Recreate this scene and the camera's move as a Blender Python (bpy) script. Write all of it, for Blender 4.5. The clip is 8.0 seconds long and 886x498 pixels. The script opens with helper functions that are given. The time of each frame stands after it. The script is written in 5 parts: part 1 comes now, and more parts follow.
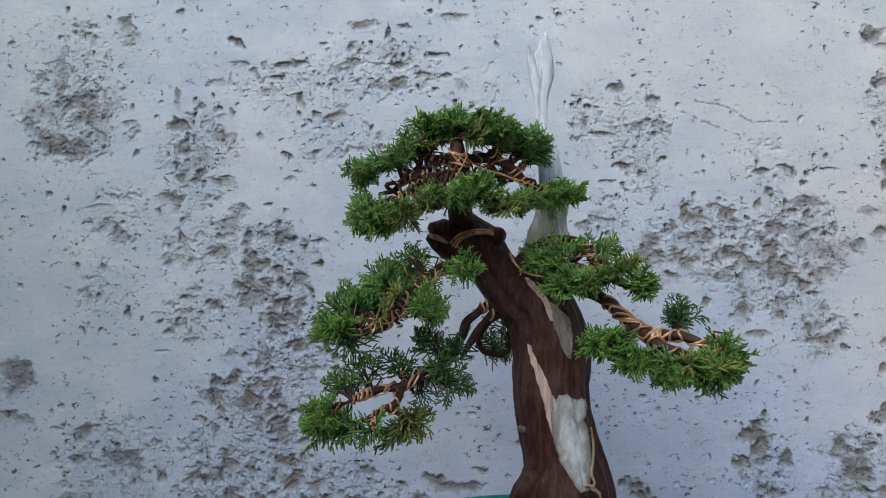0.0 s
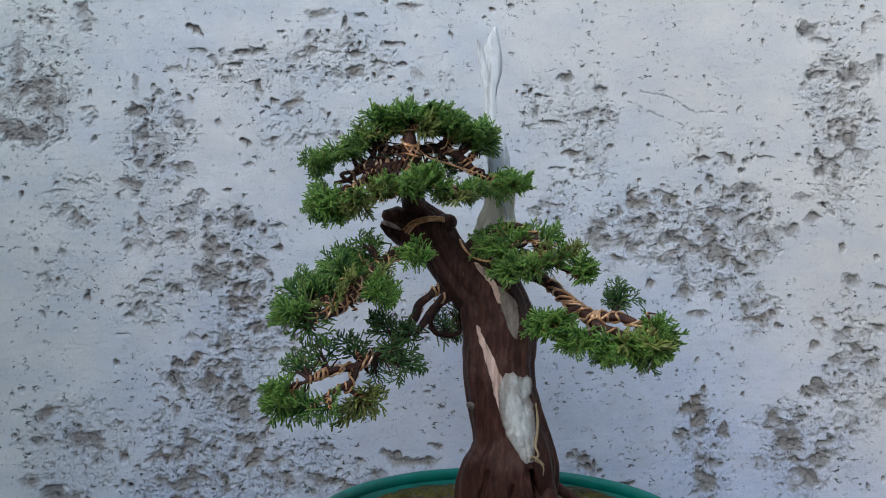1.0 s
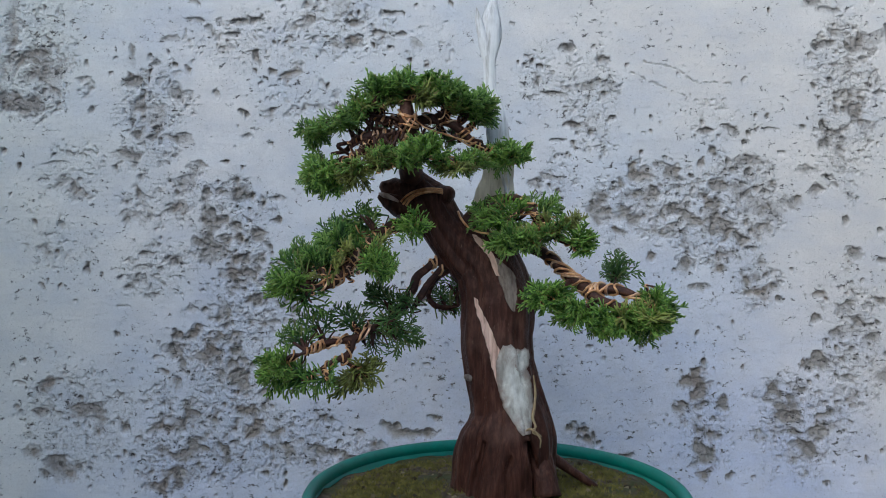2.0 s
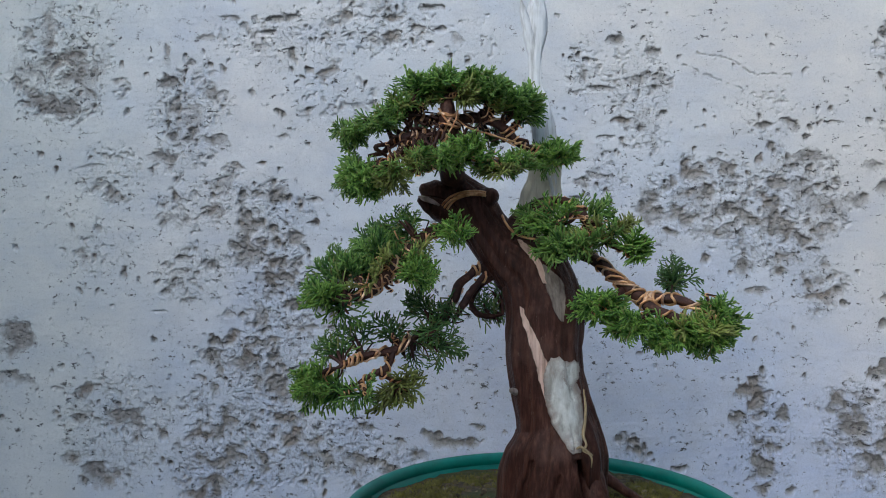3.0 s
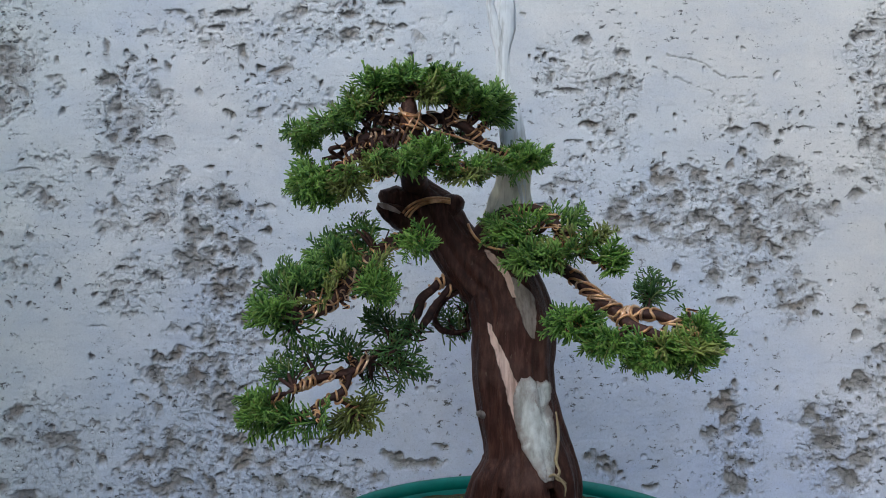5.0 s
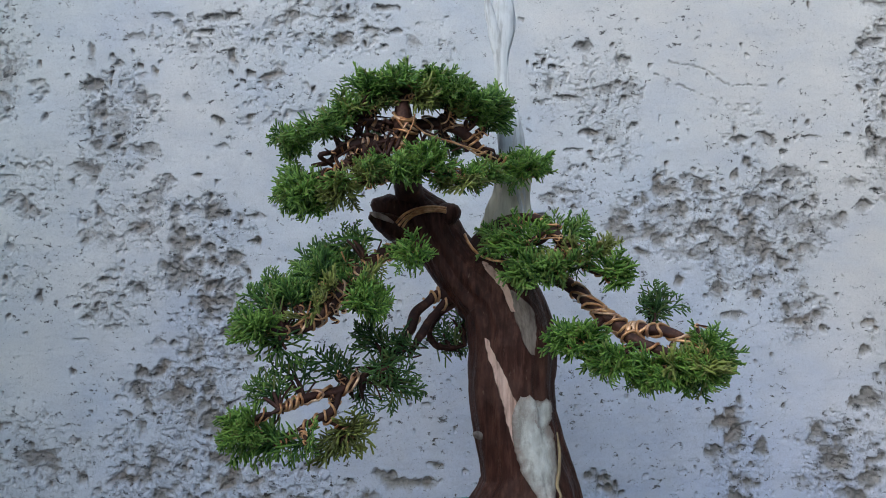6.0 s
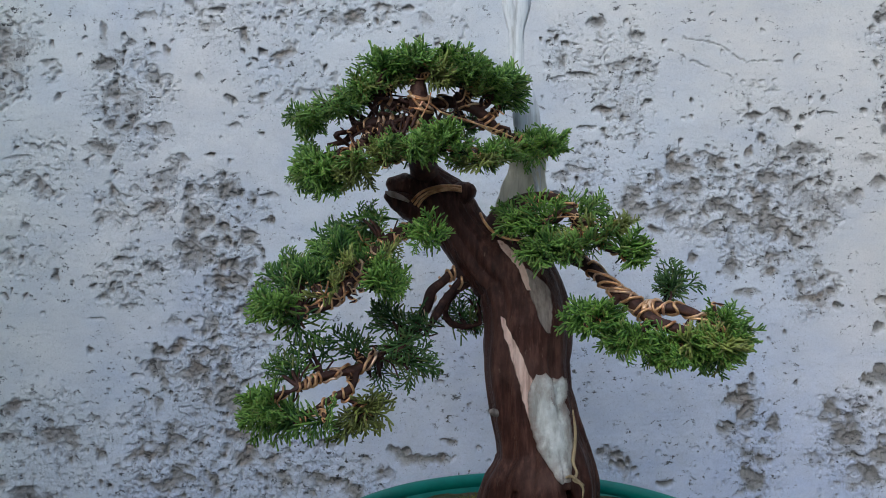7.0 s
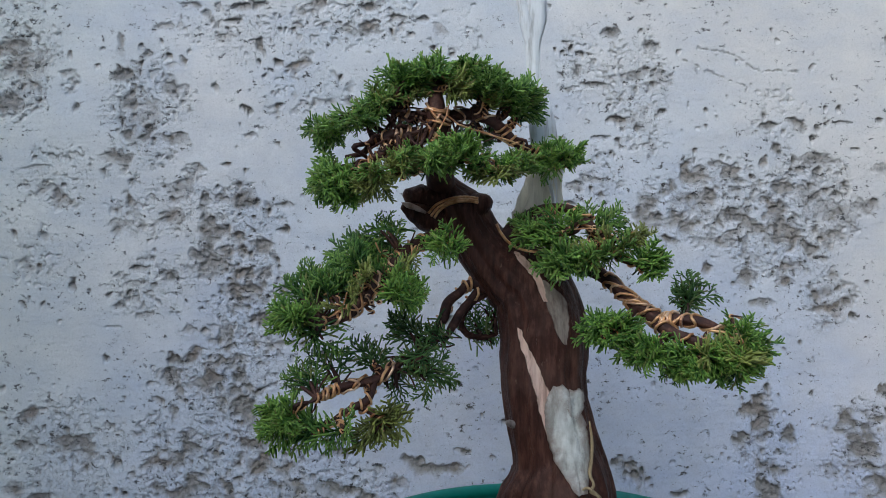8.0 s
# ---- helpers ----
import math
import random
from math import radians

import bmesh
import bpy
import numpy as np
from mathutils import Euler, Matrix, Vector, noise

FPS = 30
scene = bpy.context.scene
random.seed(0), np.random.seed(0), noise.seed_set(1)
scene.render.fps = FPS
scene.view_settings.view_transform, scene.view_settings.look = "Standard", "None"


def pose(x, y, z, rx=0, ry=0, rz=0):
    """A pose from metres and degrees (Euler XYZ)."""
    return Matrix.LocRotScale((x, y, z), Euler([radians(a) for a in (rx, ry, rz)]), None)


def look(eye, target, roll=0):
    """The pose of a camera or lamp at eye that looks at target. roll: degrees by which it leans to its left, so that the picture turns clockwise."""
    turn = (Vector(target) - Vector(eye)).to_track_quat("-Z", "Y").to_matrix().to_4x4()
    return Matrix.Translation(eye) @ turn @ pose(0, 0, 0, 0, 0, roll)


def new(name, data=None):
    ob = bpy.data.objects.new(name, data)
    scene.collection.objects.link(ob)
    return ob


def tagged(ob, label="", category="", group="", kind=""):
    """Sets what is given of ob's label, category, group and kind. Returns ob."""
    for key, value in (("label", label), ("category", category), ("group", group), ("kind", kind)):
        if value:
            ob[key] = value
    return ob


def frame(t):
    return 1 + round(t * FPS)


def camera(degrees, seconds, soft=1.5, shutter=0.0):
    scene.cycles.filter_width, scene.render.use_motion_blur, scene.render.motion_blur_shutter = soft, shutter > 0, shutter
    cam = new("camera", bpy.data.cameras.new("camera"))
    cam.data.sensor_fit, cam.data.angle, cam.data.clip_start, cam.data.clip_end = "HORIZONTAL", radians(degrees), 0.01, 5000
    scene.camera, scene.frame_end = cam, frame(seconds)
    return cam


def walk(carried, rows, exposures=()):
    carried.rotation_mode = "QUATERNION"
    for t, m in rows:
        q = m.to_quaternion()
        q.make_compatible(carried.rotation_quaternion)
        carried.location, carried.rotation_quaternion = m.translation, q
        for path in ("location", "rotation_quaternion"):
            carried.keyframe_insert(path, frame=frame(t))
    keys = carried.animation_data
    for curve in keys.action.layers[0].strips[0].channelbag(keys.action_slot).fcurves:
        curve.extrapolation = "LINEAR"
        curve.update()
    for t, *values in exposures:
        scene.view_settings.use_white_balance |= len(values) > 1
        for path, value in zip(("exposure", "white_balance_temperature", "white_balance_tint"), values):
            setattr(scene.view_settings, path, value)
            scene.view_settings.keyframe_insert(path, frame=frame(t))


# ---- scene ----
from mathutils.bvhtree import BVHTree

cam = camera(60.0, 8.0, soft=0.6)
PATH = [
    (0, (0.022, -0.978, 0.382), (-0.022, 1.018, 0.495), 0.0),
    (0.1, (0.021, -0.976, 0.381), (-0.037, 1.020, 0.466), -1.0),
    (0.2, (0.021, -0.975, 0.38), (-0.027, 1.023, 0.438), -1.5),
    (0.3, (0.022, -0.981, 0.381), (-0.000, 1.018, 0.435), -1.9),
    (0.4, (0.022, -0.987, 0.383), (0.021, 1.012, 0.451), -2.0),
    (0.5, (0.023, -0.993, 0.384), (0.033, 1.007, 0.414), -1.5),
    (0.8, (0.027, -1.013, 0.384), (0.047, 0.986, 0.436), -0.3),
    (1, (0.031, -1.011, 0.386), (0.085, 0.988, 0.447), -0.2),
    (1.2, (0.032, -1.012, 0.384), (0.083, 0.986, 0.457), 0.7),
    (1.5, (0.036, -1.008, 0.385), (0.053, 0.991, 0.447), -0.5),
    (1.7, (0.037, -1.012, 0.384), (0.087, 0.987, 0.403), -0.3),
    (2.8, (0.037, -0.973, 0.392), (-0.001, 1.026, 0.366), 0.0),
    (3, (0.035, -0.969, 0.394), (-0.027, 1.03, 0.374), -0.4),
    (3.2, (0.037, -0.96, 0.396), (-0.014, 1.039, 0.358), -0.7),
    (3.5, (0.038, -0.941, 0.396), (0.02, 1.058, 0.357), -0.8),
    (3.8, (0.036, -0.938, 0.399), (0.015, 1.061, 0.395), -0.9),
    (4, (0.036, -0.934, 0.398), (0.044, 1.066, 0.397), -0.5),
    (4.2, (0.031, -0.932, 0.397), (0.047, 1.068, 0.405), 0.2),
    (4.5, (0.03, -0.928, 0.397), (0.07, 1.072, 0.397), -0.0),
    (4.7, (0.031, -0.926, 0.398), (0.066, 1.074, 0.386), -0.4),
    (5.8, (0.033, -0.891, 0.397), (0.102, 1.108, 0.423), -0.4),
    (6, (0.033, -0.889, 0.398), (0.088, 1.11, 0.422), -0.3),
    (6.2, (0.032, -0.89, 0.398), (0.085, 1.109, 0.423), -0.3),
    (6.5, (0.028, -0.893, 0.397), (0.073, 1.106, 0.41), -0.0),
    (6.8, (0.028, -0.894, 0.402), (0.058, 1.106, 0.369), -0.7),
    (7, (0.027, -0.89, 0.399), (0.061, 1.109, 0.365), -0.5),
    (7.2, (0.025, -0.89, 0.4), (0.05, 1.109, 0.372), -0.7),
    (7.5, (0.024, -0.89, 0.401), (0.046, 1.11, 0.379), -0.5),
    (7.8, (0.021, -0.889, 0.402), (0.042, 1.111, 0.388), -0.3),
    (8, (0.021, -0.892, 0.403), (0.032, 1.108, 0.385), -0.4),
]
walk(cam, [(t, look(eye, target, roll)) for t, eye, target, roll in PATH], [(0.0, 0.46, 6010, 4.5)])

# ---- world, sun, exposure ----
world = bpy.data.worlds.new("sky")
scene.world = world
world.use_nodes = True
wn = world.node_tree
sky = wn.nodes.new("ShaderNodeTexSky")
sky.sky_type = 'NISHITA'
sky.sun_disc = False
sky.sun_elevation = radians(32)
sky.sun_rotation = radians(217)
sky.air_density, sky.dust_density, sky.ozone_density = 1.0, 1.2, 1.0
wn.links.new(sky.outputs[0], wn.nodes["Background"].inputs[0])
wn.nodes["Background"].inputs[1].default_value = 0.15

sun = new("sun", bpy.data.lights.new("sun", 'SUN'))
sun.data.energy, sun.data.angle, sun.data.color = 1.05, radians(75), (1.0, 0.96, 0.9)
sun.matrix_world = look((-1.35, -1.9, 1.45), (0, 0, 0))


# ---- materials ----
def material(name):
    m = bpy.data.materials.new(name)
    m.use_nodes = True
    nt = m.node_tree
    return m, nt, nt.nodes["Principled BSDF"]


def node(nt, kind, **sets):
    n = nt.nodes.new(kind)
    for k, v in sets.items():
        n.inputs[k].default_value = v
    return n


def noise_tex(nt, scale, detail=6, rough=0.6, stretch=None, space="Object"):
    co = nt.nodes.new("ShaderNodeTexCoord")
    n = node(nt, "ShaderNodeTexNoise", Scale=scale, Detail=detail, Roughness=rough)
    if stretch:
        mp = node(nt, "ShaderNodeMapping", Scale=stretch)
        nt.links.new(co.outputs[space], mp.inputs[0])
        nt.links.new(mp.outputs[0], n.inputs["Vector"])
    else:
        nt.links.new(co.outputs[space], n.inputs["Vector"])
    return n.outputs[0]


def ramp(nt, fac, *stops):
    r = nt.nodes.new("ShaderNodeValToRGB")
    el = r.color_ramp.elements
    while len(el) < len(stops):
        el.new(0.5)
    for e, (p, c) in zip(el, stops):
        e.position, e.color = p, (*c, 1) if len(c) == 3 else c
    nt.links.new(fac, r.inputs[0])
    return r.outputs[0]


def mix(nt, fac, a, b, kind="MIX"):
    m = nt.nodes.new("ShaderNodeMix")
    m.data_type, m.blend_type = 'RGBA', kind
    for sock, v in ((m.inputs[0], fac), (m.inputs[6], a), (m.inputs[7], b)):
        if isinstance(v, (int, float)):
            sock.default_value = v
        elif isinstance(v, tuple):
            sock.default_value = (*v, 1)
        else:
            nt.links.new(v, sock)
    return m.outputs[2]


def math_node(nt, op, a, b):
    m = nt.nodes.new("ShaderNodeMath")
    m.operation = op
    for sock, v in ((m.inputs[0], a), (m.inputs[1], b)):
        if isinstance(v, (int, float)):
            sock.default_value = v
        else:
            nt.links.new(v, sock)
    return m.outputs[0]


def bump(nt, bsdf, height, strength, distance):
    b = node(nt, "ShaderNodeBump", Strength=strength, Distance=distance)
    nt.links.new(height, b.inputs["Height"])
    nt.links.new(b.outputs[0], bsdf.inputs["Normal"])


def grey(v):
    return (v, v, v)


# white paint on pitted plaster; the bare plaster shows where the paint has gone, darker with depth to add pit shade
M_WALL, nt, bs = material("painted_plaster")
worn = nt.nodes.new("ShaderNodeAttribute")
worn.attribute_name = "worn"
big = noise_tex(nt, 3.2, 5, 0.55)
mid = noise_tex(nt, 26, 6, 0.65)
fine = noise_tex(nt, 260, 5, 0.7)
paint = ramp(nt, big, (0.32, (0.62, 0.662, 0.715)), (0.5, (0.70, 0.715, 0.74)), (0.68, (0.775, 0.758, 0.748)))
# bluer paint, stronger lower down and slightly to the right, broken by noise
where = nt.nodes.new("ShaderNodeTexCoord")
split = nt.nodes.new("ShaderNodeSeparateXYZ")
nt.links.new(where.outputs["Object"], split.inputs[0])
blue_low = math_node(nt, "ADD", math_node(nt, "MULTIPLY", split.outputs["Z"], -1.6), math_node(nt, "MULTIPLY", noise_tex(nt, 2.1, 4, 0.55), 1.5))
blue_low = math_node(nt, "ADD", blue_low, math_node(nt, "MULTIPLY", split.outputs["X"], 0.25))
paint = mix(nt, ramp(nt, blue_low, (0.0, grey(0)), (0.7, grey(0.85))), paint, (0.605, 0.668, 0.85))
paint = mix(nt, ramp(nt, mid, (0.40, grey(0)), (0.68, grey(0.38))), paint, (0.54, 0.55, 0.575))
# warmer paint towards the left end and the upper right, broken by noise
end_noise = noise_tex(nt, 3.7, 4, 0.6)
for way, up, start, tint in ((-2.2, 0.0, -0.90, (0.675, 0.69, 0.655)), (2.2, 1.5, -1.6, (0.735, 0.705, 0.675))):
    end = math_node(nt, "ADD", math_node(nt, "MULTIPLY", split.outputs["X"], way), math_node(nt, "MULTIPLY", split.outputs["Z"], up))
    end = math_node(nt, "ADD", end, math_node(nt, "ADD", math_node(nt, "MULTIPLY", end_noise, 0.6), start))
    paint = mix(nt, ramp(nt, end, (0.0, grey(0)), (0.5, grey(0.8))), paint, tint)
paint = mix(nt, 1.0, paint, ramp(nt, noise_tex(nt, 520, 3, 0.7), (0.32, grey(0.91)), (0.5, grey(0.99)), (0.68, grey(1.04))), "MULTIPLY")
patch = noise_tex(nt, 13, 4, 0.6, (0.8, 1.0, 1.3))
paint = mix(nt, 1.0, paint, ramp(nt, patch, (0.36, (0.90, 0.925, 0.97)), (0.5, (0.98, 0.985, 0.99)), (0.64, (1.06, 1.05, 1.035))), "MULTIPLY")
bare = ramp(nt, mid, (0.3, (0.23, 0.216, 0.204)), (0.5, (0.335, 0.314, 0.293)), (0.7, (0.45, 0.425, 0.40)))
bare = mix(nt, ramp(nt, noise_tex(nt, 17, 4, 0.6), (0.5, grey(0)), (0.68, grey(0.75))), bare, (0.30, 0.235, 0.18))
bare = mix(nt, ramp(nt, fine, (0.35, grey(0.35)), (0.65, grey(0.0))), bare, (0.20, 0.19, 0.18))
edge = math_node(nt, "ADD", worn.outputs["Fac"], math_node(nt, "MULTIPLY", math_node(nt, "SUBTRACT", fine, 0.5), 0.35))
col = mix(nt, ramp(nt, edge, (0.08, grey(0)), (0.85, grey(0.95))), paint, bare)
specks = ramp(nt, noise_tex(nt, 420, 2, 0.5), (0.70, grey(0)), (0.74, grey(0.6)))
# paint chips, with the dark of their too-fine holes put into the colour
chips = ramp(nt, noise_tex(nt, 80, 6, 0.78, (1.0, 1.0, 1.5)), (0.59, grey(0)), (0.612, grey(1)))
crumbs = nt.nodes.new("ShaderNodeAttribute")
crumbs.attribute_name = "crumb"
bunch = ramp(nt, math_node(nt, "ADD", noise_tex(nt, 11, 3, 0.6), math_node(nt, "MULTIPLY", crumbs.outputs["Fac"], 0.09)), (0.45, grey(0)), (0.54, grey(1)))
chips = math_node(nt, "MULTIPLY", chips, bunch)
specks = mix(nt, math_node(nt, "MULTIPLY", chips, 0.92), specks, grey(1))
col = mix(nt, specks, col, (0.10, 0.097, 0.095))
pocks = ramp(nt, noise_tex(nt, 250, 3, 0.65), (0.55, grey(0)), (0.60, grey(1)))
pocks = math_node(nt, "MULTIPLY", pocks, crumbs.outputs["Fac"])
col = mix(nt, math_node(nt, "MULTIPLY", pocks, 0.3), col, (0.17, 0.16, 0.155))
nt.links.new(col, bs.inputs["Base Color"])
bs.inputs["Roughness"].default_value = 0.75
bs.inputs["Specular IOR Level"].default_value = 0.3
gritty = ramp(nt, noise_tex(nt, 330, 4, 0.6), (0.42, grey(0)), (0.58, grey(1)))
gritty = math_node(nt, "MULTIPLY", gritty, math_node(nt, "MULTIPLY", crumbs.outputs["Fac"], 0.45))
gritty = math_node(nt, "SUBTRACT", gritty, math_node(nt, "ADD", math_node(nt, "MULTIPLY", pocks, 0.6), math_node(nt, "MULTIPLY", chips, 1.5)))
bump(nt, bs, math_node(nt, "ADD", math_node(nt, "ADD", math_node(nt, "MULTIPLY", fine, 0.6), math_node(nt, "MULTIPLY", mid, 2.4)), gritty), 0.7, 0.0011)

# reddish-brown peeling juniper bark, with strips of bare wood on the trunk
M_BARK, nt, bs = material("bark")
fib = noise_tex(nt, 60, 7, 0.65, (4.0, 4.0, 0.6))
pat = noise_tex(nt, 22, 5, 0.6)
flake = noise_tex(nt, 150, 4, 0.6, (2.0, 2.0, 0.5))
c = ramp(nt, fib, (0.28, (0.019, 0.0084, 0.0068)), (0.5, (0.052, 0.0212, 0.0156)), (0.75, (0.134, 0.061, 0.044)))
c = mix(nt, ramp(nt, pat, (0.50, grey(0)), (0.70, grey(0.55))), c, (0.15, 0.085, 0.068))
c = mix(nt, ramp(nt, flake, (0.66, grey(0)), (0.74, grey(0.5))), c, (0.23, 0.15, 0.11))
at = nt.nodes.new("ShaderNodeAttribute")
at.attribute_name = "bare"
at2 = nt.nodes.new("ShaderNodeAttribute")
at2.attribute_name = "aged"
wood = ramp(nt, fib, (0.32, (0.42, 0.28, 0.23)), (0.5, (0.70, 0.505, 0.42)), (0.72, (0.80, 0.64, 0.55)))
old = ramp(nt, fib, (0.32, (0.17, 0.135, 0.115)), (0.5, (0.29, 0.245, 0.21)), (0.72, (0.40, 0.35, 0.305)))
soft = lambda s: ramp(nt, math_node(nt, "ADD", s, math_node(nt, "MULTIPLY", math_node(nt, "SUBTRACT", flake, 0.5), 0.6)), (0.35, grey(0)), (0.6, grey(1)))
c = mix(nt, soft(at2.outputs["Fac"]), c, old)
c = mix(nt, soft(at.outputs["Fac"]), c, wood)
nt.links.new(c, bs.inputs["Base Color"])
bs.inputs["Specular IOR Level"].default_value = 0.15
nt.links.new(ramp(nt, pat, (0.35, grey(0.36)), (0.65, grey(0.6))), bs.inputs["Roughness"])
bump(nt, bs, math_node(nt, "ADD", fib, pat), 0.6, 0.003)

M_TWIG, nt, bs = material("twig_bark")
fib = noise_tex(nt, 140, 5, 0.65)
c = ramp(nt, fib, (0.3, (0.022, 0.008, 0.006)), (0.54, (0.058, 0.0205, 0.013)), (0.78, (0.165, 0.072, 0.045)))
nt.links.new(c, bs.inputs["Base Color"])
bs.inputs["Roughness"].default_value = 0.7
bump(nt, bs, fib, 0.7, 0.001)


def deadwood(name, pale, dark):
    m, nt, bs = material(name)
    fib = noise_tex(nt, 45, 6, 0.62, (5.0, 5.0, 0.5))
    blot = noise_tex(nt, 38, 4, 0.6)
    c = ramp(nt, fib, (0.3, dark), (0.5, pale), (0.75, tuple(min(1, v * 1.12) for v in pale)))
    c = mix(nt, ramp(nt, blot, (0.5, grey(0)), (0.75, grey(0.5))), c, dark)
    nt.links.new(c, bs.inputs["Base Color"])
    bs.inputs["Roughness"].default_value = 0.7
    bump(nt, bs, fib, 0.7, 0.0015)
    return m


M_JIN = deadwood("bleached_wood", (0.85, 0.86, 0.87), (0.45, 0.44, 0.42))
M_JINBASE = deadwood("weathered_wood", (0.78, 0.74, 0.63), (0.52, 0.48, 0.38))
M_SHARI = deadwood("pinkish_deadwood", (0.42, 0.33, 0.29), (0.20, 0.14, 0.12))
M_GREYWOOD = deadwood("grey_deadwood", (0.23, 0.195, 0.175), (0.10, 0.08, 0.07))
M_RAFFIA = deadwood("raffia", (0.36, 0.28, 0.16), (0.16, 0.105, 0.05))
M_PASTE, nt, bs = material("wound_paste")
c = ramp(nt, noise_tex(nt, 62, 6, 0.62, (1.5, 1.5, 0.55)), (0.34, (0.34, 0.335, 0.31)), (0.48, (0.58, 0.59, 0.555)), (0.62, (0.76, 0.775, 0.75)))
at = nt.nodes.new("ShaderNodeAttribute")
at.attribute_name = "rim"
thin = math_node(nt, "ADD", at.outputs["Fac"], math_node(nt, "MULTIPLY", math_node(nt, "SUBTRACT", noise_tex(nt, 110, 4, 0.6), 0.5), 1.3))
c = mix(nt, ramp(nt, thin, (0.5, grey(0)), (1.05, grey(0.95))), c, (0.30, 0.245, 0.215))
nt.links.new(c, bs.inputs["Base Color"])
bs.inputs["Roughness"].default_value = 0.75
bump(nt, bs, noise_tex(nt, 90, 6, 0.7), 0.9, 0.003)

M_WIRE, nt, bs = material("copper_wire")
c = ramp(nt, noise_tex(nt, 90, 4, 0.6), (0.35, (0.40, 0.165, 0.065)), (0.6, (0.85, 0.52, 0.27)))
nt.links.new(c, bs.inputs["Base Color"])
bs.inputs["Metallic"].default_value = 0.55
bs.inputs["Roughness"].default_value = 0.34

M_PALEWIRE, nt, bs = material("pale_copper_wire")
c = ramp(nt, noise_tex(nt, 120, 4, 0.6), (0.35, (0.42, 0.20, 0.11)), (0.6, (0.92, 0.66, 0.45)))
nt.links.new(c, bs.inputs["Base Color"])
bs.inputs["Metallic"].default_value = 0.5
bs.inputs["Roughness"].default_value = 0.3


def leaf(name, low, base, tip):
    m, nt, bs = material(name)
    isl = nt.nodes.new("ShaderNodeNewGeometry")
    info = nt.nodes.new("ShaderNodeObjectInfo")
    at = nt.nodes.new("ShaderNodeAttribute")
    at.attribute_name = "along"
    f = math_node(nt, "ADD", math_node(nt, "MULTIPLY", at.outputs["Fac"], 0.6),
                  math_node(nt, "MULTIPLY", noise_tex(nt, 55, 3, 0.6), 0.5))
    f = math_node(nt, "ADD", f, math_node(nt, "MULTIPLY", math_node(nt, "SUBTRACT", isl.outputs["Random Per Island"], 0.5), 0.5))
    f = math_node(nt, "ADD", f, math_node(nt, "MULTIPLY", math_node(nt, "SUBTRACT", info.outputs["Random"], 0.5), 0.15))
    # leaf tips are paler growth; the near-black foot colours in the pads' inner shade
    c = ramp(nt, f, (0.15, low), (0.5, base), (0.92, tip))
    # some cords are older and browned
    c = mix(nt, ramp(nt, isl.outputs["Random Per Island"], (0.84, grey(0)), (0.97, grey(0.7))), c, (0.17, 0.145, 0.055))
    nt.links.new(c, bs.inputs["Base Color"])
    bs.inputs["Roughness"].default_value = 0.45
    bs.inputs["Specular IOR Level"].default_value = 0.4
    bump(nt, bs, noise_tex(nt, 900, 2, 0.5), 0.5, 0.0006)
    return m


M_LEAF = {
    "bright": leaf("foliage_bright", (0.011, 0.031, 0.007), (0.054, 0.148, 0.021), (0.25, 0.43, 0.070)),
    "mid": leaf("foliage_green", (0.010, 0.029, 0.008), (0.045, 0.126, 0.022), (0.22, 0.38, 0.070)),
    # darker leaf copy that puts shade into clumps inside and behind the pads
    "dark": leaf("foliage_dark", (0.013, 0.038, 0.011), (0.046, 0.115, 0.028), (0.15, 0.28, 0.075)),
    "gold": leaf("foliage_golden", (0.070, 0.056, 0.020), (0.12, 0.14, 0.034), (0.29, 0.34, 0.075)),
}

M_POT, nt, bs = material("green_pot")
dirt = noise_tex(nt, 22, 6, 0.65)
c = ramp(nt, dirt, (0.35, (0.004, 0.14, 0.112)), (0.6, (0.007, 0.22, 0.175)), (0.8, (0.03, 0.21, 0.165)))
nt.links.new(c, bs.inputs["Base Color"])
nt.links.new(ramp(nt, dirt, (0.3, grey(0.3)), (0.7, grey(0.5))), bs.inputs["Roughness"])

M_SOIL, nt, bs = material("soil")
s1 = noise_tex(nt, 160, 6, 0.7)
c = ramp(nt, s1, (0.3, (0.03, 0.022, 0.015)), (0.5, (0.09, 0.065, 0.042)), (0.72, (0.2, 0.15, 0.10)))
c = mix(nt, ramp(nt, noise_tex(nt, 18, 4, 0.6), (0.45, grey(0)), (0.6, grey(0.8))), c, (0.05, 0.07, 0.018))
nt.links.new(c, bs.inputs["Base Color"])
bs.inputs["Roughness"].default_value = 0.9
bump(nt, bs, s1, 1.0, 0.004)

M_GRIT, nt, bs = material("potting_grit")
isl = nt.nodes.new("ShaderNodeNewGeometry")
c = ramp(nt, isl.outputs["Random Per Island"], (0.1, (0.05, 0.038, 0.02)), (0.45, (0.13, 0.105, 0.045)), (0.75, (0.15, 0.12, 0.06)), (0.98, (0.25, 0.21, 0.13)))
nt.links.new(c, bs.inputs["Base Color"])
bs.inputs["Roughness"].default_value = 0.9
bump(nt, bs, noise_tex(nt, 700, 3, 0.6), 0.6, 0.001)

M_MOSS, nt, bs = material("moss")
c = ramp(nt, noise_tex(nt, 120, 5, 0.65), (0.3, (0.045, 0.042, 0.01)), (0.55, (0.16, 0.145, 0.028)), (0.75, (0.34, 0.28, 0.08)))
nt.links.new(c, bs.inputs["Base Color"])
bs.inputs["Roughness"].default_value = 0.95

